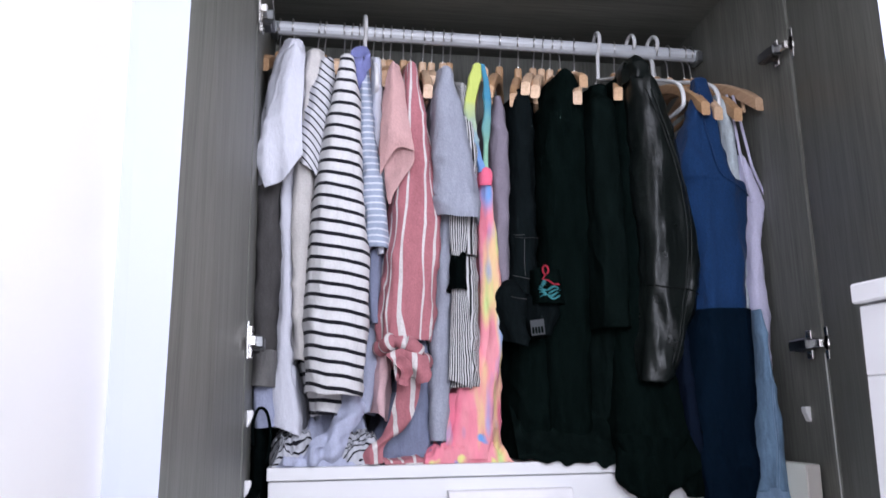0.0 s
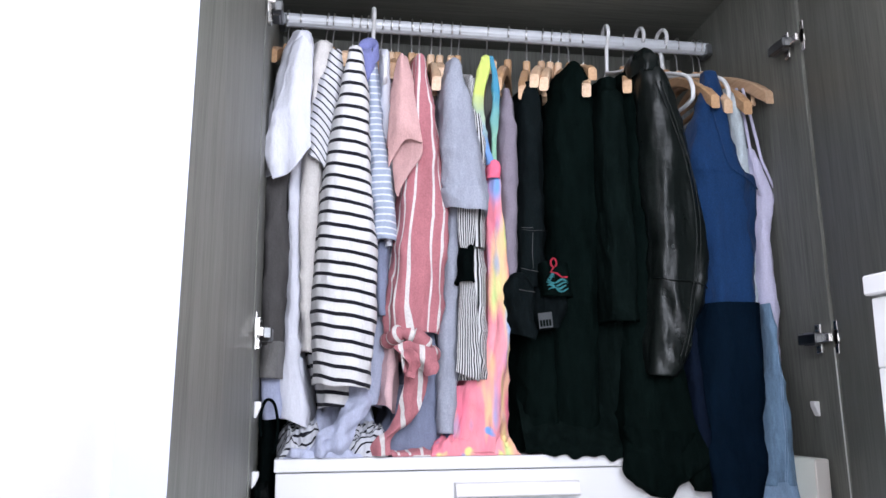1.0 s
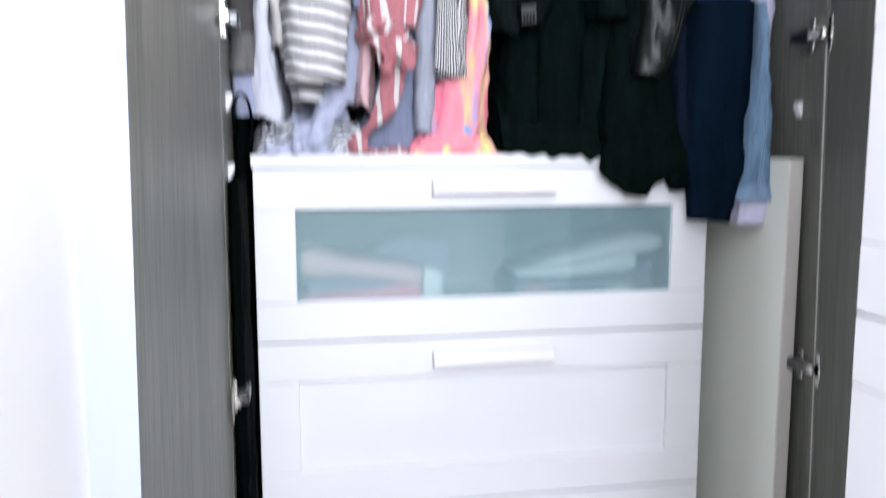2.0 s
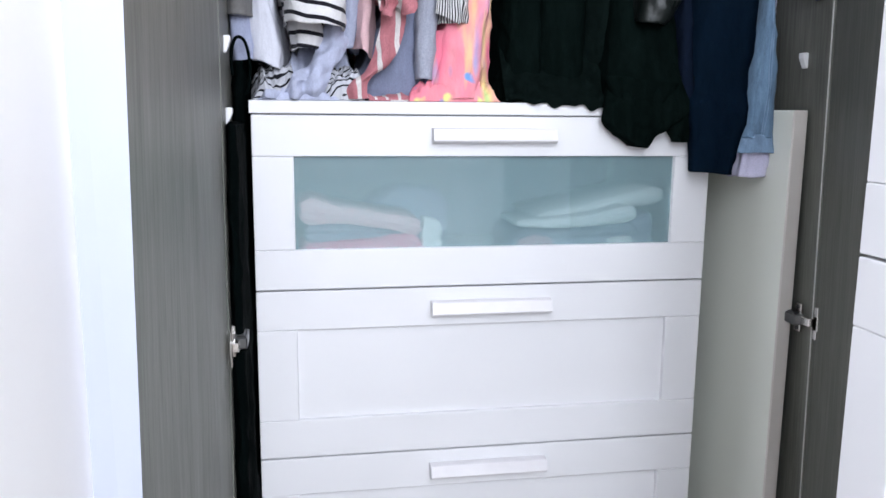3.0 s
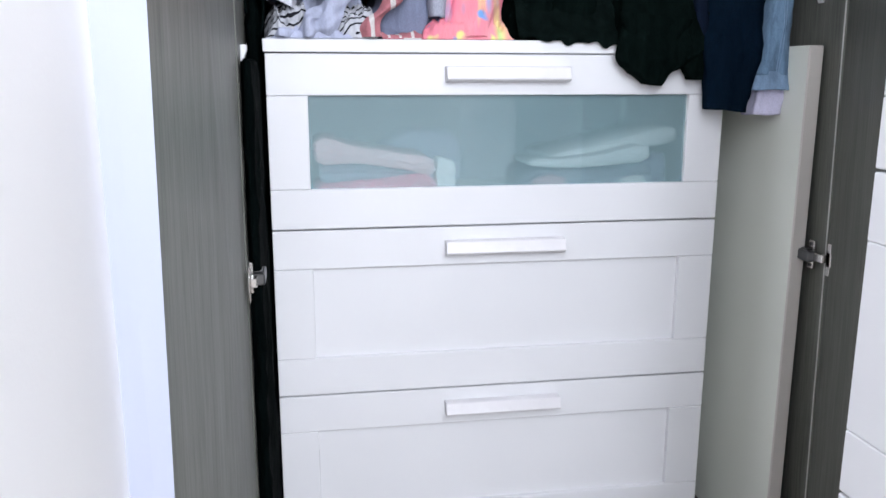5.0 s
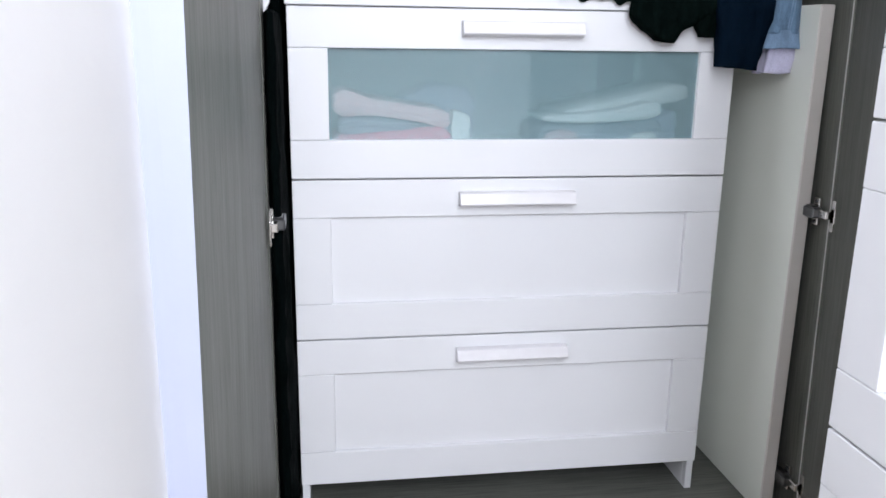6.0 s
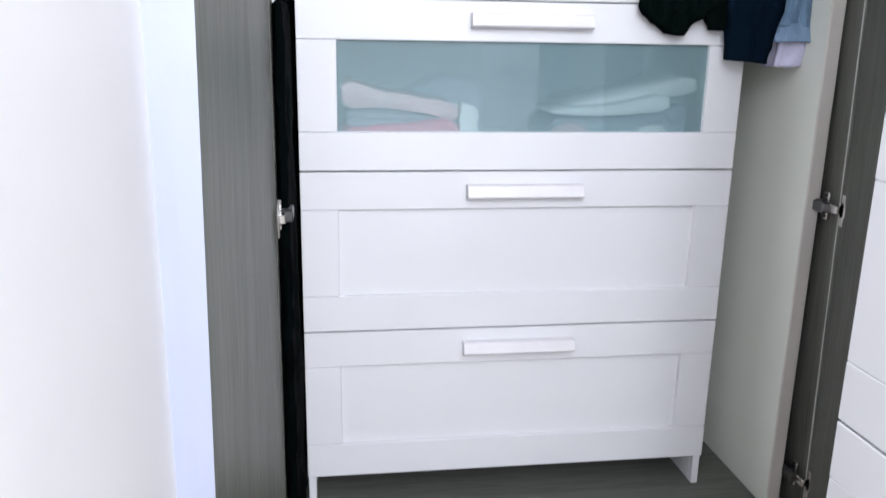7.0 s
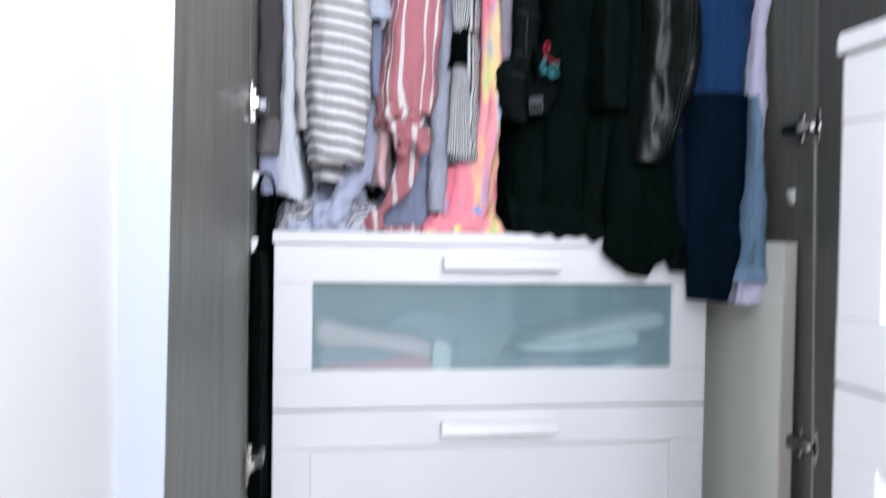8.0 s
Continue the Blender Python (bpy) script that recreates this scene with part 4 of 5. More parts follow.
thing_of("white_t_shirt", "white cotton t-shirt with a flared short sleeve", "t-shirt", [
    ("sleeve", drape([(1.672, -0.378, -0.352), (1.623, -0.396, -0.343), (1.559, -0.409, -0.344), (1.498, -0.420, -0.346), (1.470, -0.422, -0.347), (1.436, -0.421, -0.346)], -0.03, 0.16, 3, 0.010, skew=0.8, crease=0.006), C_WHITE),
    ("sleeve_fold", flap([[(-0.380, -0.036, 1.640), (-0.362, -0.046, 1.652), (-0.346, -0.034, 1.640)], [(-0.402, -0.046, 1.528), (-0.378, -0.060, 1.532), (-0.347, -0.050, 1.538)],
                          [(-0.421, -0.050, 1.446), (-0.386, -0.066, 1.462), (-0.346, -0.062, 1.474)], [(-0.404, -0.044, 1.398), (-0.374, -0.060, 1.410), (-0.346, -0.066, 1.452)]], 301, 0.008), C_WHITE),
    ("body", drape([(1.60, -0.389, -0.360), (1.352, -0.384, -0.360), (1.204, -0.384, -0.357), (1.119, -0.386, -0.352), (1.062, -0.390, -0.338), (1.005, -0.381, -0.336)], 0.012, 0.36, 4, 0.009, 5, 0.004, skew=-0.4), C_WHITE)])
thing_of("linen_blouse", "cream linen blouse with a plain placket", "blouse", [
    ("sleeve", drape([(1.655, -0.345, -0.312), (1.60, -0.352, -0.312), (1.548, -0.353, -0.318), (1.446, -0.365, -0.322), (1.297, -0.363, -0.326), (1.192, -0.360, -0.326), (1.117, -0.354, -0.330)], 0.0, 0.38, 5, 0.007), C_CREAM)])
thing_of("fine_striped_t_shirt", "white t-shirt with fine black stripes and sleeve", "t-shirt", [
    ("sleeve", drape([(1.640, -0.318, -0.295), (1.590, -0.334, -0.292), (1.545, -0.343, -0.293), (1.475, -0.352, -0.303), (1.435, -0.350, -0.308)], -0.015, 0.2, 6, 0.006, skew=-1.2), C_STRIPE_FINE),
    ("body", drape([(1.60, -0.330, -0.29), (1.351, -0.340, -0.281), (1.194, -0.356, -0.280), (1.071, -0.33, -0.274), (1.03, -0.32, -0.278)], 0.01, 0.36, 7, 0.008), C_STRIPE)])
thing_of("breton_top", "white long sleeved top with bold black stripes", "top", [
    ("sleeve", drape([(1.640, -0.284, -0.262), (1.583, -0.297, -0.253), (1.502, -0.311, -0.248), (1.413, -0.322, -0.241), (1.288, -0.332, -0.231), (1.186, -0.337, -0.233), (1.105, -0.335, -0.240), (1.062, -0.333, -0.244)], -0.05, 0.10, 8, 0.005, skew=-0.10, crease=0.003), C_STRIPE),
    ("body", drape([(1.62, -0.29, -0.25), (1.3, -0.30, -0.24), (1.12, -0.30, -0.25)], 0.07, 0.36, 9, 0.006), C_STRIPE)])
thing_of("striped_shirt", "light blue striped shirt with periwinkle collar", "shirt", [
    ("sleeve", drape([(1.625, -0.252, -0.232), (1.497, -0.250, -0.215), (1.395, -0.246, -0.202), (1.306, -0.236, -0.199)], -0.012, 0.3, 10, 0.005, skew=-0.1), C_BLUESTRIPE),
    ("cuff", drape([(1.308, -0.236, -0.2), (1.22, -0.233, -0.206), (1.18, -0.228, -0.206)], 0.0, 0.3, 11, 0.006, steps=14), C_GREYBLUE)])
bm = bmesh.new()
bm.loops.layers.uv.new("uv")
loops = []
for z, r, dx, dy in ((1.612, 0.010, 0.004, -0.006), (1.628, 0.0145, 0.001, -0.008), (1.65, 0.0165, 0, -0.004), (1.672, 0.0165, -0.001, 0.004), (1.686, 0.0185, 0, 0.010), (1.678, 0.021, 0.001, 0.012), (1.655, 0.021, 0.003, 0.006)):
    loops.append([bm.verts.new((-0.250 + dx + r * math.cos(a) * 0.86, 0.005 + dy + r * 1.1 * math.sin(a), 1.632 + (z - 1.65) * 0.85 + 0.006 * math.sin(a + 0.6))) for a in (2 * math.pi * k / 24 for k in range(24))])
for a, b in zip(loops, loops[1:]):
    for k in range(24):
        bm.faces.new((a[k], a[(k + 1) % 24], b[(k + 1) % 24], b[k]))
bm.faces.new(loops[0])
bmesh.ops.rotate(bm, cent=(-0.25, 0.005, 1.632), matrix=Matrix.Rotation(radians(38), 3, "X"), verts=bm.verts)
tagged(mesh_ob("knotted_scarf", bm, C_PERI, smooth=True), "periwinkle cotton scarf rolled round a hanger", "scarf", "hanging clothes")
thing_of("white_blouse", "plain white blouse squeezed between shirts", "blouse", [
    ("sleeve", drape([(1.645, -0.226, -0.208), (1.504, -0.228, -0.200), (1.40, -0.222, -0.198), (1.30, -0.218, -0.2)], 0.0, 0.34, 12, 0.005), C_WHITE)])
thing_of("pink_t_shirt", "blush pink t-shirt with a fluted sleeve", "t-shirt", [
    ("sleeve", drape([(1.640, -0.193, -0.175), (1.596, -0.204, -0.168), (1.512, -0.212, -0.172), (1.47, -0.214, -0.180)], -0.020, 0.12, 13, 0.006), C_PINK),
    ("sleeve_fold", flap([[(-0.204, -0.030, 1.616), (-0.194, -0.042, 1.632), (-0.178, -0.030, 1.616)], [(-0.215, -0.038, 1.520), (-0.194, -0.056, 1.522), (-0.168, -0.046, 1.531)],
                          [(-0.217, -0.040, 1.478), (-0.194, -0.062, 1.492), (-0.163, -0.056, 1.492)], [(-0.216, -0.034, 1.428), (-0.190, -0.052, 1.470), (-0.160, -0.058, 1.466)]], 302, 0.004), C_PINK),
    ("flutter", flap([[(-0.204, -0.026, 1.492), (-0.184, -0.036, 1.494), (-0.161, -0.053, 1.478)], [(-0.207, -0.020, 1.452), (-0.190, -0.028, 1.450), (-0.161, -0.050, 1.448)],
                      [(-0.206, -0.022, 1.416), (-0.197, -0.034, 1.414), (-0.178, -0.044, 1.420)], [(-0.203, -0.030, 1.386), (-0.199, -0.034, 1.378), (-0.194, -0.036, 1.394)]], 303, 0.003), C_PINK),
    ("tail", drape([(1.2, -0.222, -0.195), (1.117, -0.221, -0.192), (1.026, -0.222, -0.194)], 0.01, 0.3, 15, 0.006, skew=-0.5), C_PALEPINK)])
roll = tube([(-0.174 + 0.036 * math.copysign(abs(math.cos(a)) ** 0.7, math.cos(a)), 0.012 + 0.056 * math.sin(a), 1.128 - 0.014 * math.cos(a) + 0.006 * math.sin(3 * a + 0.5) - 0.010 * math.sin(a)) for a in (radians(6 * k - 90) for k in range(61))],
            lambda f: 0.0115 + 0.0035 * math.sin(f * 44) + 0.0025 * math.sin(f * 97 + 1), 14)
thing_of("red_striped_shirt", "dusty red shirt with white stripes and rolled cuff", "shirt", [
    ("sleeve", drape([(1.640, -0.168, -0.148), (1.545, -0.180, -0.132), (1.442, -0.188, -0.118), (1.362, -0.196, -0.111), (1.264, -0.210, -0.114), (1.188, -0.217, -0.119), (1.150, -0.215, -0.126)], -0.032, 0.12, 16, 0.009), C_RED),
    ("cuff", roll, C_RED),
    ("gathered_end", flap([[(-0.206, -0.040, 1.126), (-0.185, -0.050, 1.134), (-0.165, -0.052, 1.128), (-0.137, -0.042, 1.118)], [(-0.196, -0.046, 1.106), (-0.182, -0.036, 1.104), (-0.166, -0.058, 1.104), (-0.136, -0.048, 1.094)],
                           [(-0.190, -0.042, 1.086), (-0.178, -0.054, 1.080), (-0.160, -0.040, 1.090), (-0.136, -0.050, 1.080)]], 304, 0.016), C_RED),
    ("knot", flap([[(-0.196, -0.048, 1.118), (-0.180, -0.060, 1.122), (-0.168, -0.054, 1.112)], [(-0.188, -0.058, 1.098), (-0.178, -0.046, 1.094), (-0.166, -0.060, 1.096)], [(-0.184, -0.050, 1.082), (-0.177, -0.058, 1.072), (-0.172, -0.050, 1.082)]], 305, 0.010), C_RED),
    ("tail", flap([[(-0.188, -0.020, 1.110), (-0.168, -0.026, 1.106), (-0.148, -0.018, 1.110)], [(-0.188, -0.012, 1.060), (-0.170, -0.020, 1.056), (-0.152, -0.010, 1.046)], [(-0.208, -0.006, 1.000), (-0.192, -0.016, 1.002), (-0.172, -0.006, 1.010)],
                   [(-0.238, -0.004, 0.972), (-0.222, -0.014, 0.974), (-0.204, -0.006, 0.980)], [(-0.238, -0.006, 0.952), (-0.222, -0.014, 0.952), (-0.206, -0.008, 0.953)]], 306, 0.012), C_RED)])
thing_of("lilac_skirt", "long pale lilac cotton skirt trailing on the chest", "skirt", [
    ("skirt", drape([(1.45, -0.226, -0.195), (1.317, -0.228, -0.195), (1.157, -0.243, -0.207), (1.10, -0.256, -0.210), (1.03, -0.276, -0.222)], 0.035, 0.34, 19, 0.012, 9, 0.004), C_LILAC),
    ("trailing_hem", flap([[(-0.262, 0.040, 1.100), (-0.240, 0.034, 1.100), (-0.214, 0.040, 1.100)], [(-0.282, 0.020, 1.040), (-0.258, 0.010, 1.045), (-0.226, 0.026, 1.050)], [(-0.316, 0.004, 0.992), (-0.290, -0.006, 0.998), (-0.258, 0.012, 1.000)],
                           [(-0.350, -0.002, 0.966), (-0.315, -0.014, 0.976), (-0.272, 0.000, 0.968)], [(-0.374, -0.002, 0.9515), (-0.325, -0.010, 0.9515), (-0.280, -0.002, 0.9515)]], 308, 0.022, nu=44, nv=50), C_LILACGREY)])
thing_of("grey_t_shirt", "heather grey jersey t-shirt with a wide sleeve", "t-shirt", [
    ("sleeve", drape([(1.632, -0.108, -0.088), (1.572, -0.119, -0.072), (1.488, -0.123, -0.055), (1.417, -0.122, -0.044), (1.383, -0.119, -0.040)], -0.04, 0.13, 20, 0.006, skew=-0.25), C_GREY),
    ("sleeve_hem", drape([(1.398, -0.1225, -0.0405), (1.390, -0.1235, -0.0395), (1.372, -0.119, -0.0405), (1.358, -0.113, -0.044)], -0.046, 0.13, 20, 0.005, shoulder=0, steps=20, skew=-0.15), C_GREY),
    ("body", drape([(1.50, -0.11, -0.075), (1.393, -0.110, -0.077), (1.252, -0.117, -0.085), (1.106, -0.124, -0.090), (0.984, -0.127, -0.094)], 0.005, 0.34, 21, 0.006), C_GREY)])
thing_of("grey_dress", "grey blue cotton dress trailing on the chest", "dress", [
    ("skirt", drape([(1.3, -0.165, -0.135), (1.117, -0.166, -0.118), (1.041, -0.194, -0.114), (0.953, -0.214, -0.112)], 0.03, 0.34, 22, 0.012, 9, 0.006), C_GREYBLUE)])
thing_of("pinstripe_jumpsuit", "black and white pinstripe trousers with a black belt", "trousers", [
    ("bodice", drape([(1.604, -0.072, -0.050), (1.497, -0.070, -0.036), (1.381, -0.086, -0.034), (1.30, -0.088, -0.036)], -0.002, 0.3, 23, 0.006), C_THIN),
    ("belt", drape([(1.31, -0.089, -0.068), (1.28, -0.091, -0.066), (1.235, -0.090, -0.072)], -0.026, 0.1, 24, 0.008, 4, 0.003, steps=20), C_NYLON),
    ("gathered_front", flap([[(-0.094, -0.012, 1.390), (-0.078, -0.018, 1.392), (-0.064, -0.014, 1.390)], [(-0.093, -0.014, 1.330), (-0.079, -0.020, 1.330), (-0.064, -0.016, 1.330)], [(-0.090, -0.016, 1.296), (-0.080, -0.024, 1.294), (-0.068, -0.018, 1.296)]], 310, 0.006, span=0.11), C_THIN),
    ("gathered_leg", flap([[(-0.090, -0.016, 1.262), (-0.080, -0.022, 1.262), (-0.070, -0.018, 1.264)], [(-0.095, -0.016, 1.170), (-0.079, -0.022, 1.170), (-0.061, -0.018, 1.170)], [(-0.098, -0.014, 1.086), (-0.080, -0.020, 1.078), (-0.060, -0.016, 1.070)]], 311, 0.009, span=0.13), C_THIN),
    ("leg", drape([(1.30, -0.089, -0.037), (1.231, -0.091, -0.037), (1.153, -0.096, -0.038), (1.073, -0.098, -0.039)], -0.006, 0.3, 25, 0.004, 13, 0.003), C_THIN)])
thing_of("tie_dye_dress", "neon tie-dye halter dress with a pink gathered band", "dress", [
    ("skirt", drape([(1.445, -0.032, -0.016), (1.332, -0.036, -0.005), (1.231, -0.038, 0.002), (1.134, -0.045, 0.003), (1.067, -0.082, 0.004), (1.002, -0.102, 0.004), (0.972, -0.120, 0.004), (0.953, -0.126, 0.006)], 0.004, 0.3, 26, 0.009, 9, 0.006, shoulder=0.0), C_TIE),
    ("band", drape([(1.455, -0.034, -0.015), (1.44, -0.036, -0.013), (1.424, -0.034, -0.015)], -0.004, 0.06, 27, 0.002, steps=14, shoulder=0.0), C_HOTPINK),
    ("strap", drape([(1.652, -0.042, -0.028), (1.62, -0.052, -0.032), (1.57, -0.058, -0.041), (1.50, -0.048, -0.036), (1.45, -0.034, -0.024)], 0.0, 0.010, 28, 0.002, shoulder=0), C_YELLOW),
    ("strap", drape([(1.650, -0.030, -0.022), (1.60, -0.023, -0.015), (1.52, -0.026, -0.018), (1.45, -0.030, -0.021)], 0.0, 0.008, 29, 0.002, shoulder=0), C_TEAL)])
thing_of("mauve_top", "plain mauve jersey top", "top", [
    ("body", drape([(1.60, 0.002, 0.014), (1.575, -0.003, 0.022), (1.515, -0.009, 0.028), (1.357, -0.012, 0.027), (1.242, -0.007, 0.020)], 0.015, 0.34, 30, 0.005, crown=0.0), C_MAUVE)])
thing_of("denim_pinafore", "black denim pinafore with pale stitching", "pinafore", [
    ("bib", drape([(1.612, 0.034, 0.058), (1.58, 0.026, 0.070), (1.457, 0.021, 0.072), (1.333, 0.019, 0.068), (1.232, 0.012, 0.064)], 0.0, 0.34, 31, 0.006, crown=0.0), C_DENIMBLACK),
    ("bunched_cloth", drape([(1.252, 0.0, 0.030), (1.23, -0.010, 0.040), (1.19, -0.006, 0.046), (1.145, 0.008, 0.038)], -0.024, 0.2, 32, 0.014, 5, 0.004, steps=34, crease=0.008, skew=-0.3), C_DENIMBLACK),
    ("bunched_cloth", drape([(1.238, 0.042, 0.096), (1.21, 0.042, 0.101), (1.18, 0.045, 0.092), (1.156, 0.052, 0.078)], -0.021, 0.2, 33, 0.008, 4, 0.003, steps=30, crease=0.005, skew=0.3), C_DENIMBLACK),
    *[("stitching", tube(pts, 0.0003, 5), C_CUFF) for pts in (
        [(0.018, -0.0165, 1.334), (0.028, -0.0175, 1.333), (0.038, -0.0175, 1.334)],
        [(0.016, -0.0165, 1.262), (0.030, -0.0175, 1.259), (0.046, -0.0175, 1.256)],
        [(0.005, -0.041, 1.222), (0.018, -0.042, 1.219), (0.032, -0.041, 1.218)],
        [(0.038, -0.0172, 1.325), (0.036, -0.0172, 1.29), (0.037, -0.0172, 1.262)])],
    ("stitching", tube([(0.021, -0.0125, 1.331), (0.035, -0.0135, 1.329), (0.05, -0.013, 1.330), (0.066, -0.010, 1.330)], 0.0003, 5), C_CHARCOAL)])
thing_of("black_jumper", "black knitted jumper with a high neck", "jumper", [
    ("body", drape([(1.660, 0.128, 0.152), (1.63, 0.110, 0.170), (1.575, 0.088, 0.188), (1.433, 0.076, 0.192), (1.306, 0.077, 0.186), (1.154, 0.076, 0.180), (1.0, 0.074, 0.172), (0.956, 0.072, 0.168)], 0.015, 0.36, 33, 0.010, crown=0.012), C_BLACK),
    ("tail", drape([(1.2, 0.018, 0.106), (1.056, 0.015, 0.102), (0.953, 0.010, 0.097)], 0.03, 0.34, 34, 0.009, 5, 0.003), C_BLACK)])
thing_of("black_coat", "black wool coat with a long hanging sleeve", "coat", [
    ("sleeve", drape([(1.60, 0.180, 0.214), (1.57, 0.168, 0.221), (1.429, 0.165, 0.226), (1.273, 0.168, 0.228), (1.172, 0.173, 0.226)], -0.02, 0.12, 35, 0.006), C_BLACK2),
    ("skirt", drape([(1.64, 0.196, 0.236), (1.5, 0.19, 0.24), (1.2, 0.165, 0.25), (1.0, 0.16, 0.25), (0.956, 0.158, 0.252)], 0.03, 0.36, 36, 0.009, 6, 0.003, crown=0.012), C_BLACK2),
    ("hem", flap([[(0.022, 0.070, 1.060), (0.095, 0.066, 1.060), (0.200, 0.066, 1.060)], [(0.020, 0.018, 0.985), (0.095, 0.014, 0.985), (0.200, 0.014, 0.985)], [(0.018, -0.008, 0.962), (0.095, -0.0105, 0.958), (0.200, -0.0115, 0.958)], [(0.018, -0.009, 0.956), (0.095, -0.0125, 0.947), (0.200, -0.013, 0.944)]], 307, 0.008, nu=70, ragged=0.012), C_BLACK2)])
thing_of("black_dress", "long black jersey dress spilling over the chest", "dress", [
    ("body", drape([(1.650, 0.236, 0.282), (1.60, 0.228, 0.295), (1.357, 0.206, 0.292), (1.152, 0.193, 0.318), (1.03, 0.192, 0.326), (0.975, 0.192, 0.33), (0.956, 0.192, 0.33)], 0.0, 0.34, 38, 0.010, 6, 0.004, crown=0.012), C_BLACK),
    ("spill", drape([(1.16, 0.200, 0.32, 0.005, 0.2), (1.05, 0.197, 0.332, -0.015, 0.12), (0.968, 0.188, 0.338, -0.032, 0.03), (0.946, 0.188, 0.334, -0.038, -0.010), (0.918, 0.181, 0.305, -0.040, -0.010), (0.897, 0.205, 0.272, -0.038, -0.011), (0.878, 0.236, 0.256, -0.034, -0.012)], 0, 0, 39, 0.006, steps=44, shoulder=0, skew=-0.1), C_BLACK),
    ("spill", drape([(1.10, 0.300, 0.342, 0.0, 0.1), (0.97, 0.302, 0.345, -0.026, 0.03), (0.945, 0.302, 0.345, -0.032, -0.010), (0.905, 0.300, 0.342, -0.032, -0.010), (0.886, 0.314, 0.341, -0.030, -0.012)], 0, 0, 40, 0.005, steps=30, shoulder=0), C_BLACK)])
thing_of("slate_top", "slate blue cotton top showing beside the navy skirt", "top", [
    ("body", drape([(1.2, 0.305, 0.33), (1.07, 0.306, 0.336), (0.985, 0.31, 0.342), (0.956, 0.315, 0.343)], -0.03, 0.2, 70, 0.005), C_SLATE)])
jacket_sleeve = drape([(1.652, 0.243, 0.268), (1.62, 0.241, 0.290), (1.581, 0.241, 0.308), (1.494, 0.243, 0.331), (1.39, 0.245, 0.348), (1.297, 0.248, 0.358), (1.208, 0.242, 0.346), (1.129, 0.232, 0.308), (1.082, 0.229, 0.276)], -0.05, 0.10, 41, 0.010, crown=0.012, skew=-0.15)
seams = [laid(jacket_sleeve, pts) for pts in (
    [(0.262, 1.60), (0.290, 1.52), (0.318, 1.42), (0.324, 1.33), (0.316, 1.26), (0.298, 1.18), (0.276, 1.10)],
    [(0.270, 1.60), (0.298, 1.52), (0.326, 1.42), (0.332, 1.33), (0.324, 1.26), (0.306, 1.18), (0.284, 1.10)],
    [(0.248, 1.246), (0.275, 1.239), (0.312, 1.238), (0.340, 1.228)])]
thing_of("leather_jacket", "black leather jacket with a creased long sleeve", "jacket", [
    ("sleeve", jacket_sleeve, LEATHER),
    ("body", drape([(1.62, 0.26, 0.31), (1.4, 0.27, 0.34), (1.2, 0.27, 0.34), (1.12, 0.27, 0.33)], 0.04, 0.36, 42, 0.008, crown=0.012), LEATHER),
    ("collar", drape([(1.672, 0.246, 0.268), (1.655, 0.240, 0.276), (1.625, 0.240, 0.284)], -0.046, 0.05, 141, 0.004, steps=16, crown=0.0), LEATHER),
    *[("seam", tube(p, 0.0012, 6), LEATHER) for p in seams]])
bodice = drape([(1.658, 0.396, 0.420, 0.012, 0.04), (1.62, 0.388, 0.422, 0.004, 0.045), (1.567, 0.372, 0.422, -0.012, 0.05), (1.502, 0.350, 0.428, -0.028, 0.08), (1.455, 0.346, 0.445, -0.034, 0.14), (1.426, 0.350, 0.470, -0.033, 0.2), (1.311, 0.350, 0.464, -0.033, 0.28), (1.15, 0.346, 0.457, -0.030, 0.3)], 0, 0, 43, 0.009, crown=0.0)
neck_edge = laid(bodice, [(0.396, 1.63), (0.391, 1.58), (0.392, 1.514), (0.402, 1.457), (0.431, 1.432), (0.464, 1.416)], proud=0.0018)
thing_of("two_tone_dress", "royal blue sleeveless dress with a navy skirt", "dress", [
    ("bodice", bodice, C_BLUE),
    ("binding", tube(neck_edge, 0.0016, 6), C_BLUE),
    ("skirt", drape([(1.204, 0.343, 0.461, -0.0405, 0.30), (1.19, 0.343, 0.461, -0.041, 0.30), (1.052, 0.325, 0.458, -0.040, 0.28), (0.985, 0.328, 0.444, -0.042, 0.2), (0.955, 0.330, 0.436, -0.045, 0.02), (0.935, 0.332, 0.431, -0.048, -0.012), (0.880, 0.338, 0.419, -0.050, -0.012), (0.835, 0.342, 0.409, -0.050, -0.014)], 0, 0, 43, 0.004, 4, 0.002, shoulder=0, skew=-0.06), C_NAVY)])
thing_of("lace_top", "white lace vest top behind the blue dress", "top", [
    ("body", drape([(1.62, 0.432, 0.452), (1.582, 0.440, 0.464), (1.48, 0.446, 0.474), (1.38, 0.44, 0.48), (1.2, 0.44, 0.47)], 0.01, 0.34, 45, 0.004, crown=0.012), C_LACE)])
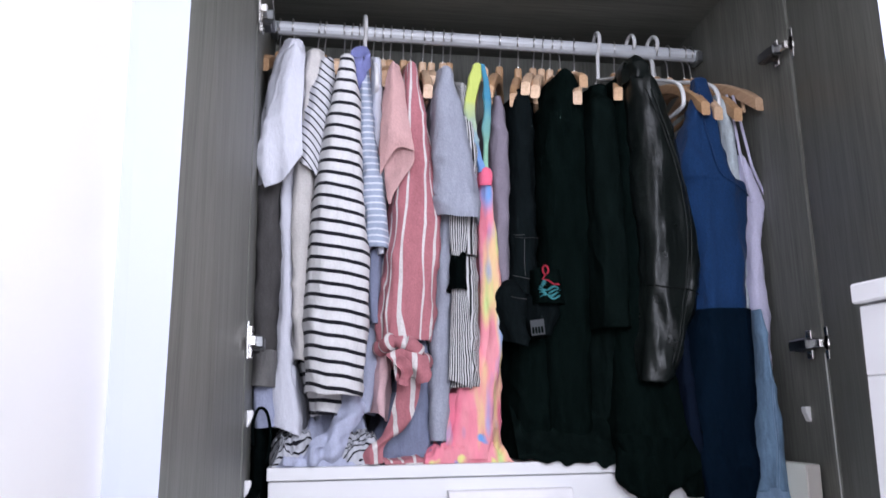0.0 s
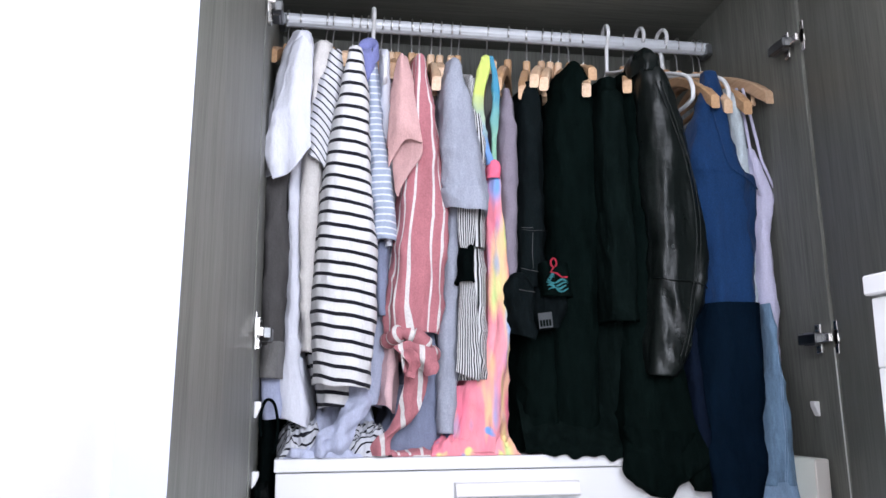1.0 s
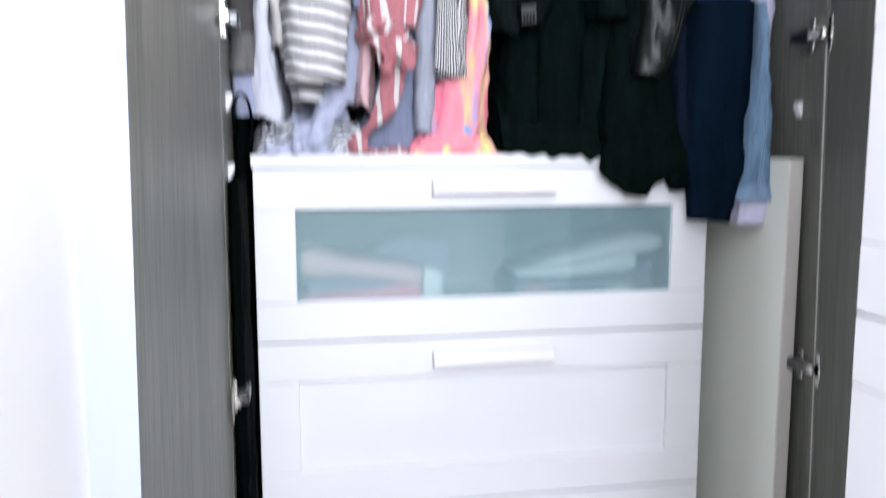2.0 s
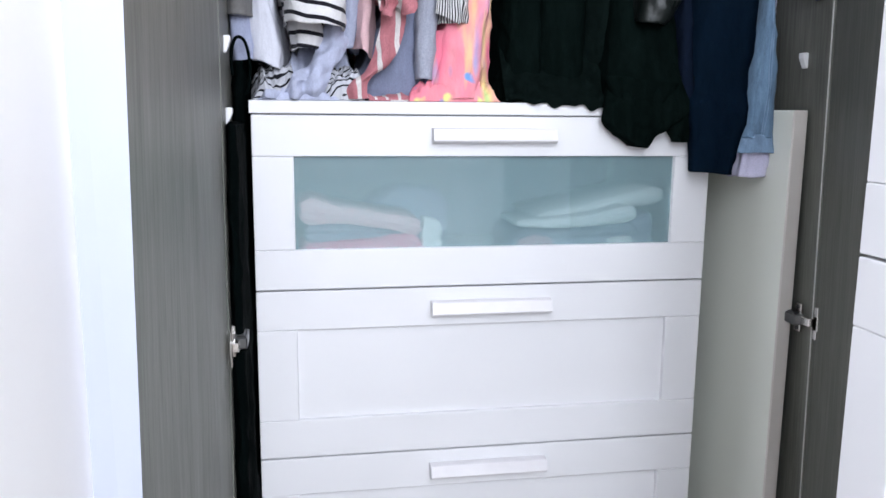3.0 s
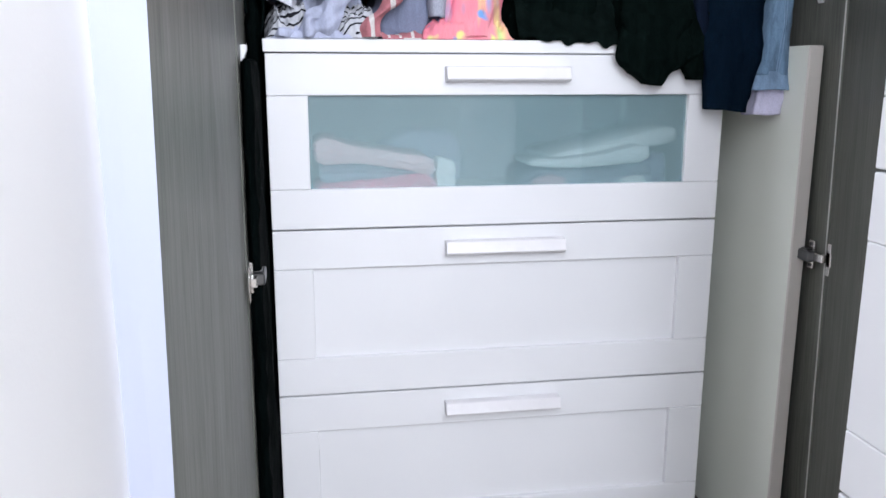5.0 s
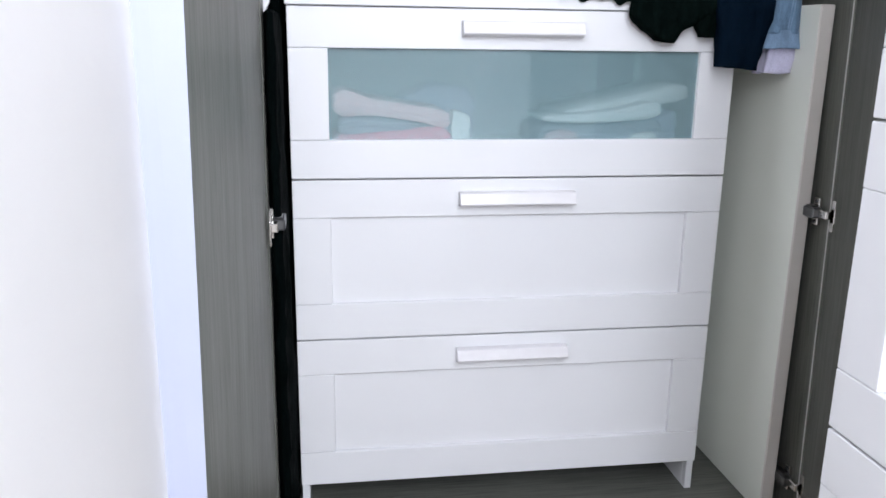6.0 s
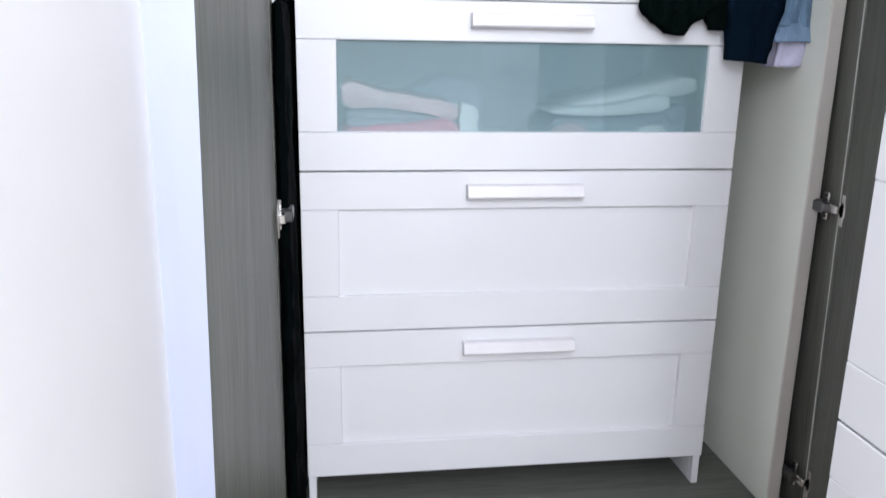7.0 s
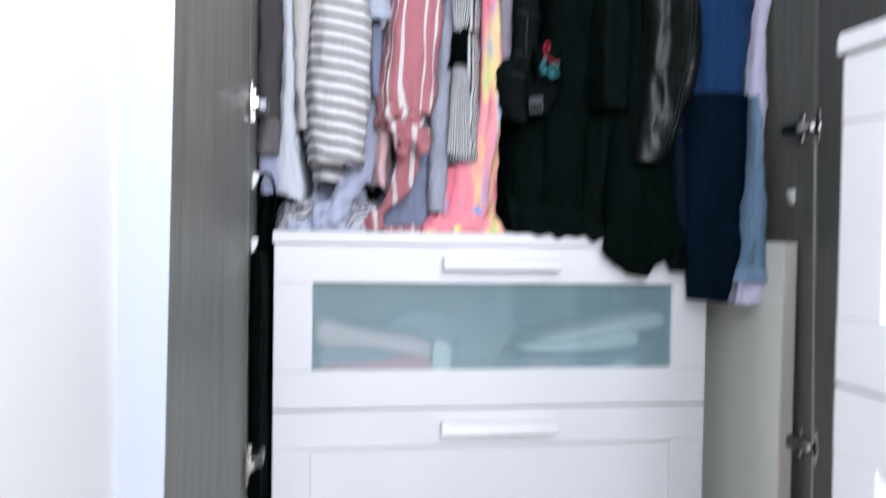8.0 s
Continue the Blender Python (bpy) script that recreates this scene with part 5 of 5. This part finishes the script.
thing_of("lilac_white_dress", "long lilac white strappy dress", "dress", [
    ("strap", tube([(0.478, 0.03, 1.63), (0.481, 0.012, 1.56), (0.490, 0.004, 1.48), (0.508, 0.0, 1.425)], 0.003, 6), C_LILACWHITE),
    ("strap", tube([(0.465, 0.03, 1.63), (0.467, 0.012, 1.56), (0.471, 0.004, 1.48), (0.48, 0.0, 1.41)], 0.003, 6), C_LILACWHITE),
    ("body", drape([(1.50, 0.466, 0.486), (1.44, 0.468, 0.506), (1.405, 0.470, 0.516), (1.385, 0.470, 0.513), (1.329, 0.469, 0.503), (1.152, 0.462, 0.508), (1.04, 0.456, 0.504), (0.96, 0.45, 0.494)], -0.002, 0.30, 46, 0.005), C_LILACWHITE),
    ("hem", drape([(0.98, 0.445, 0.492, -0.03, 0.2), (0.90, 0.438, 0.484, -0.036, 0.06), (0.826, 0.428, 0.479, -0.034, 0.02)], 0, 0, 47, 0.006, 5, 0.003, steps=20, shoulder=0), C_LILACWHITE)])
jean_leg = drape([(1.20, 0.459, 0.463), (1.13, 0.455, 0.467), (1.051, 0.446, 0.472), (0.954, 0.437, 0.477), (0.895, 0.432, 0.482)], -0.045, 0.02, 48, 0.0035, crease=0.005)
jean_seams = [laid(jean_leg, pts, 30, 0.0006) for pts in ([(0.461, 1.14), (0.461, 1.05), (0.458, 0.96), (0.455, 0.90)], [(0.4645, 1.10), (0.4645, 1.05), (0.4615, 0.96), (0.4585, 0.90)])]
thing_of("blue_jeans", "washed light blue jeans with a stitched hem", "jeans", [
    ("leg", jean_leg, C_DENIM),
    *[("seam", tube(p, lambda f: 0.0008 + 0.0005 * math.sin(f * 150), 6), C_DENIM_HEM) for p in jean_seams],
    ("hem", drape([(0.900, 0.429, 0.4850), (0.885, 0.4285, 0.4855), (0.870, 0.428, 0.4855)], -0.0475, 0.021, 48, 0.004, steps=10, shoulder=0), C_DENIM_HEM)])

# small marks on the dark clothes
emb = tagged(empty("embroidered_pouch"), "small black pouch with teal and red embroidery", "pouch")
part("pouch", drape([(1.272, 0.050, 0.096), (1.25, 0.048, 0.099), (1.212, 0.050, 0.098)], -0.040, 0.02, 50, 0.002, steps=16, shoulder=0.01), C_BLACK, emb, smooth=True)
for k in range(6):
    z = 1.222 + 0.0048 * k
    x0, x1 = 0.052 + 0.0015 * abs(k - 2), 0.090 - 0.001 * (k % 2)
    if k > 3:
        x1 = x0 + 0.012
    wave = [(x0 + (x1 - x0) * u / 8, -0.0425 - 0.0006 * (u % 2), z + 0.0035 * math.sin(u * 0.9 + k * 0.8)) for u in range(9)]
    part("embroidery", tube(wave, lambda f, k=k: 0.0008 + 0.0013 * math.sin(math.pi * f) * (0.6 + 0.4 * (k % 2)), 6), C_THREAD_TEAL, emb, "teal stitched wave")
loop_pts = [(0.0655 + 0.005 * math.cos(a), -0.0430, 1.268 + 0.0075 * math.sin(a)) for a in (radians(30 * k - 60) for k in range(12))]
part("embroidery", tube(loop_pts + [(0.060, -0.0432, 1.252), (0.070, -0.0434, 1.250), (0.080, -0.0434, 1.243), (0.089, -0.0430, 1.244)], 0.0016, 6), C_THREAD_RED, emb, "red stitched loop")
lab = tagged(empty("woven_label", 0.051, -0.036, 1.171), "white woven label with dark lettering bars", "label")
lab.rotation_euler = (radians(8), radians(-7), 0)
part("label", boxes((-0.0125, 0.0115, -0.0006, 0.0006, -0.013, 0.013), bevel=0.0003), C_LABEL, lab)
part("lettering", boxes(*[(x, x + 0.0038, -0.0013, -0.0008, -0.010, 0.001) for x in (-0.0108, -0.0056, -0.0004, 0.0048)]), C_BLACK, lab, "dark bars of lettering")

# ---- things lying on the chest and beside it ----
for nm, x0, x1, y0, y1, h, m, lbl, seed, fr in (
        ("crumpled_t_shirt", -0.388, -0.300, 0.006, 0.14, 0.056, C_STRIPE_TWIST, "crumpled black striped white top on the chest", 3, 40),
        ("crumpled_shirt", -0.376, -0.250, -0.004, 0.06, 0.022, C_LILACGREY, "crumpled pale grey lilac shirt on the chest", 5, 44),
        ("crumpled_scarf", -0.280, -0.205, -0.003, 0.11, 0.052, C_STRIPE_TWIST, "crumpled striped scarf on the chest", 8, 46),
        ("crumpled_sheet", -0.335, -0.212, 0.055, 0.2, 0.105, C_LILACGREY, "crumpled white cotton piece on the chest", 12, 30),
        ("crumpled_trim", -0.245, -0.118, 0.003, 0.08, 0.014, C_RED, "red striped hem lying on the chest", 14, 26),
        ("crumpled_frill", -0.138, 0.012, -0.004, 0.07, 0.036, C_TIE, "tie-dye frill gathered on the chest", 17, 52)):
    tagged(mesh_ob(nm, heap(x0, x1, y0, y1, 0.9495, h, seed, 64, 34, freq=fr, rough=1.35), m, smooth=True), lbl, "clothing", "clothes lying on the chest")
bag = tagged(empty("nylon_bag"), "black nylon bag with a strap, also darkening the gap beside the chest", "bag")
# The bag's body also covers the side panel, standing for the gap's shade.
part("body", drape([(0.912, -0.4205, -0.402), (0.88, -0.4210, -0.399), (0.6, -0.4225, -0.399), (0.25, -0.4230, -0.398), (0.002, -0.4230, -0.398)], -0.118, 0.36, 60, 0.003, 7, 0.002, hem=0.002, shoulder=0.0), C_NYLON, bag, smooth=True)
part("pouch", drape([(1.03, -0.414, -0.398), (0.99, -0.418, -0.396), (0.93, -0.420, -0.395), (0.90, -0.420, -0.396)], 0.02, 0.34, 61, 0.004, hem=0.002, steps=24), C_NYLON, bag, smooth=True)
part("strap", tube([tuple(p) for p in spread([(-0.413, -0.02, 0.985), (-0.414, -0.025, 1.02), (-0.406, -0.02, 1.042), (-0.394, -0.01, 1.036), (-0.388, 0.0, 1.005), (-0.390, 0.0, 0.972), (-0.395, 0.0, 0.957)], 30)], 0.0026, 8), C_NYLON, bag, smooth=True)
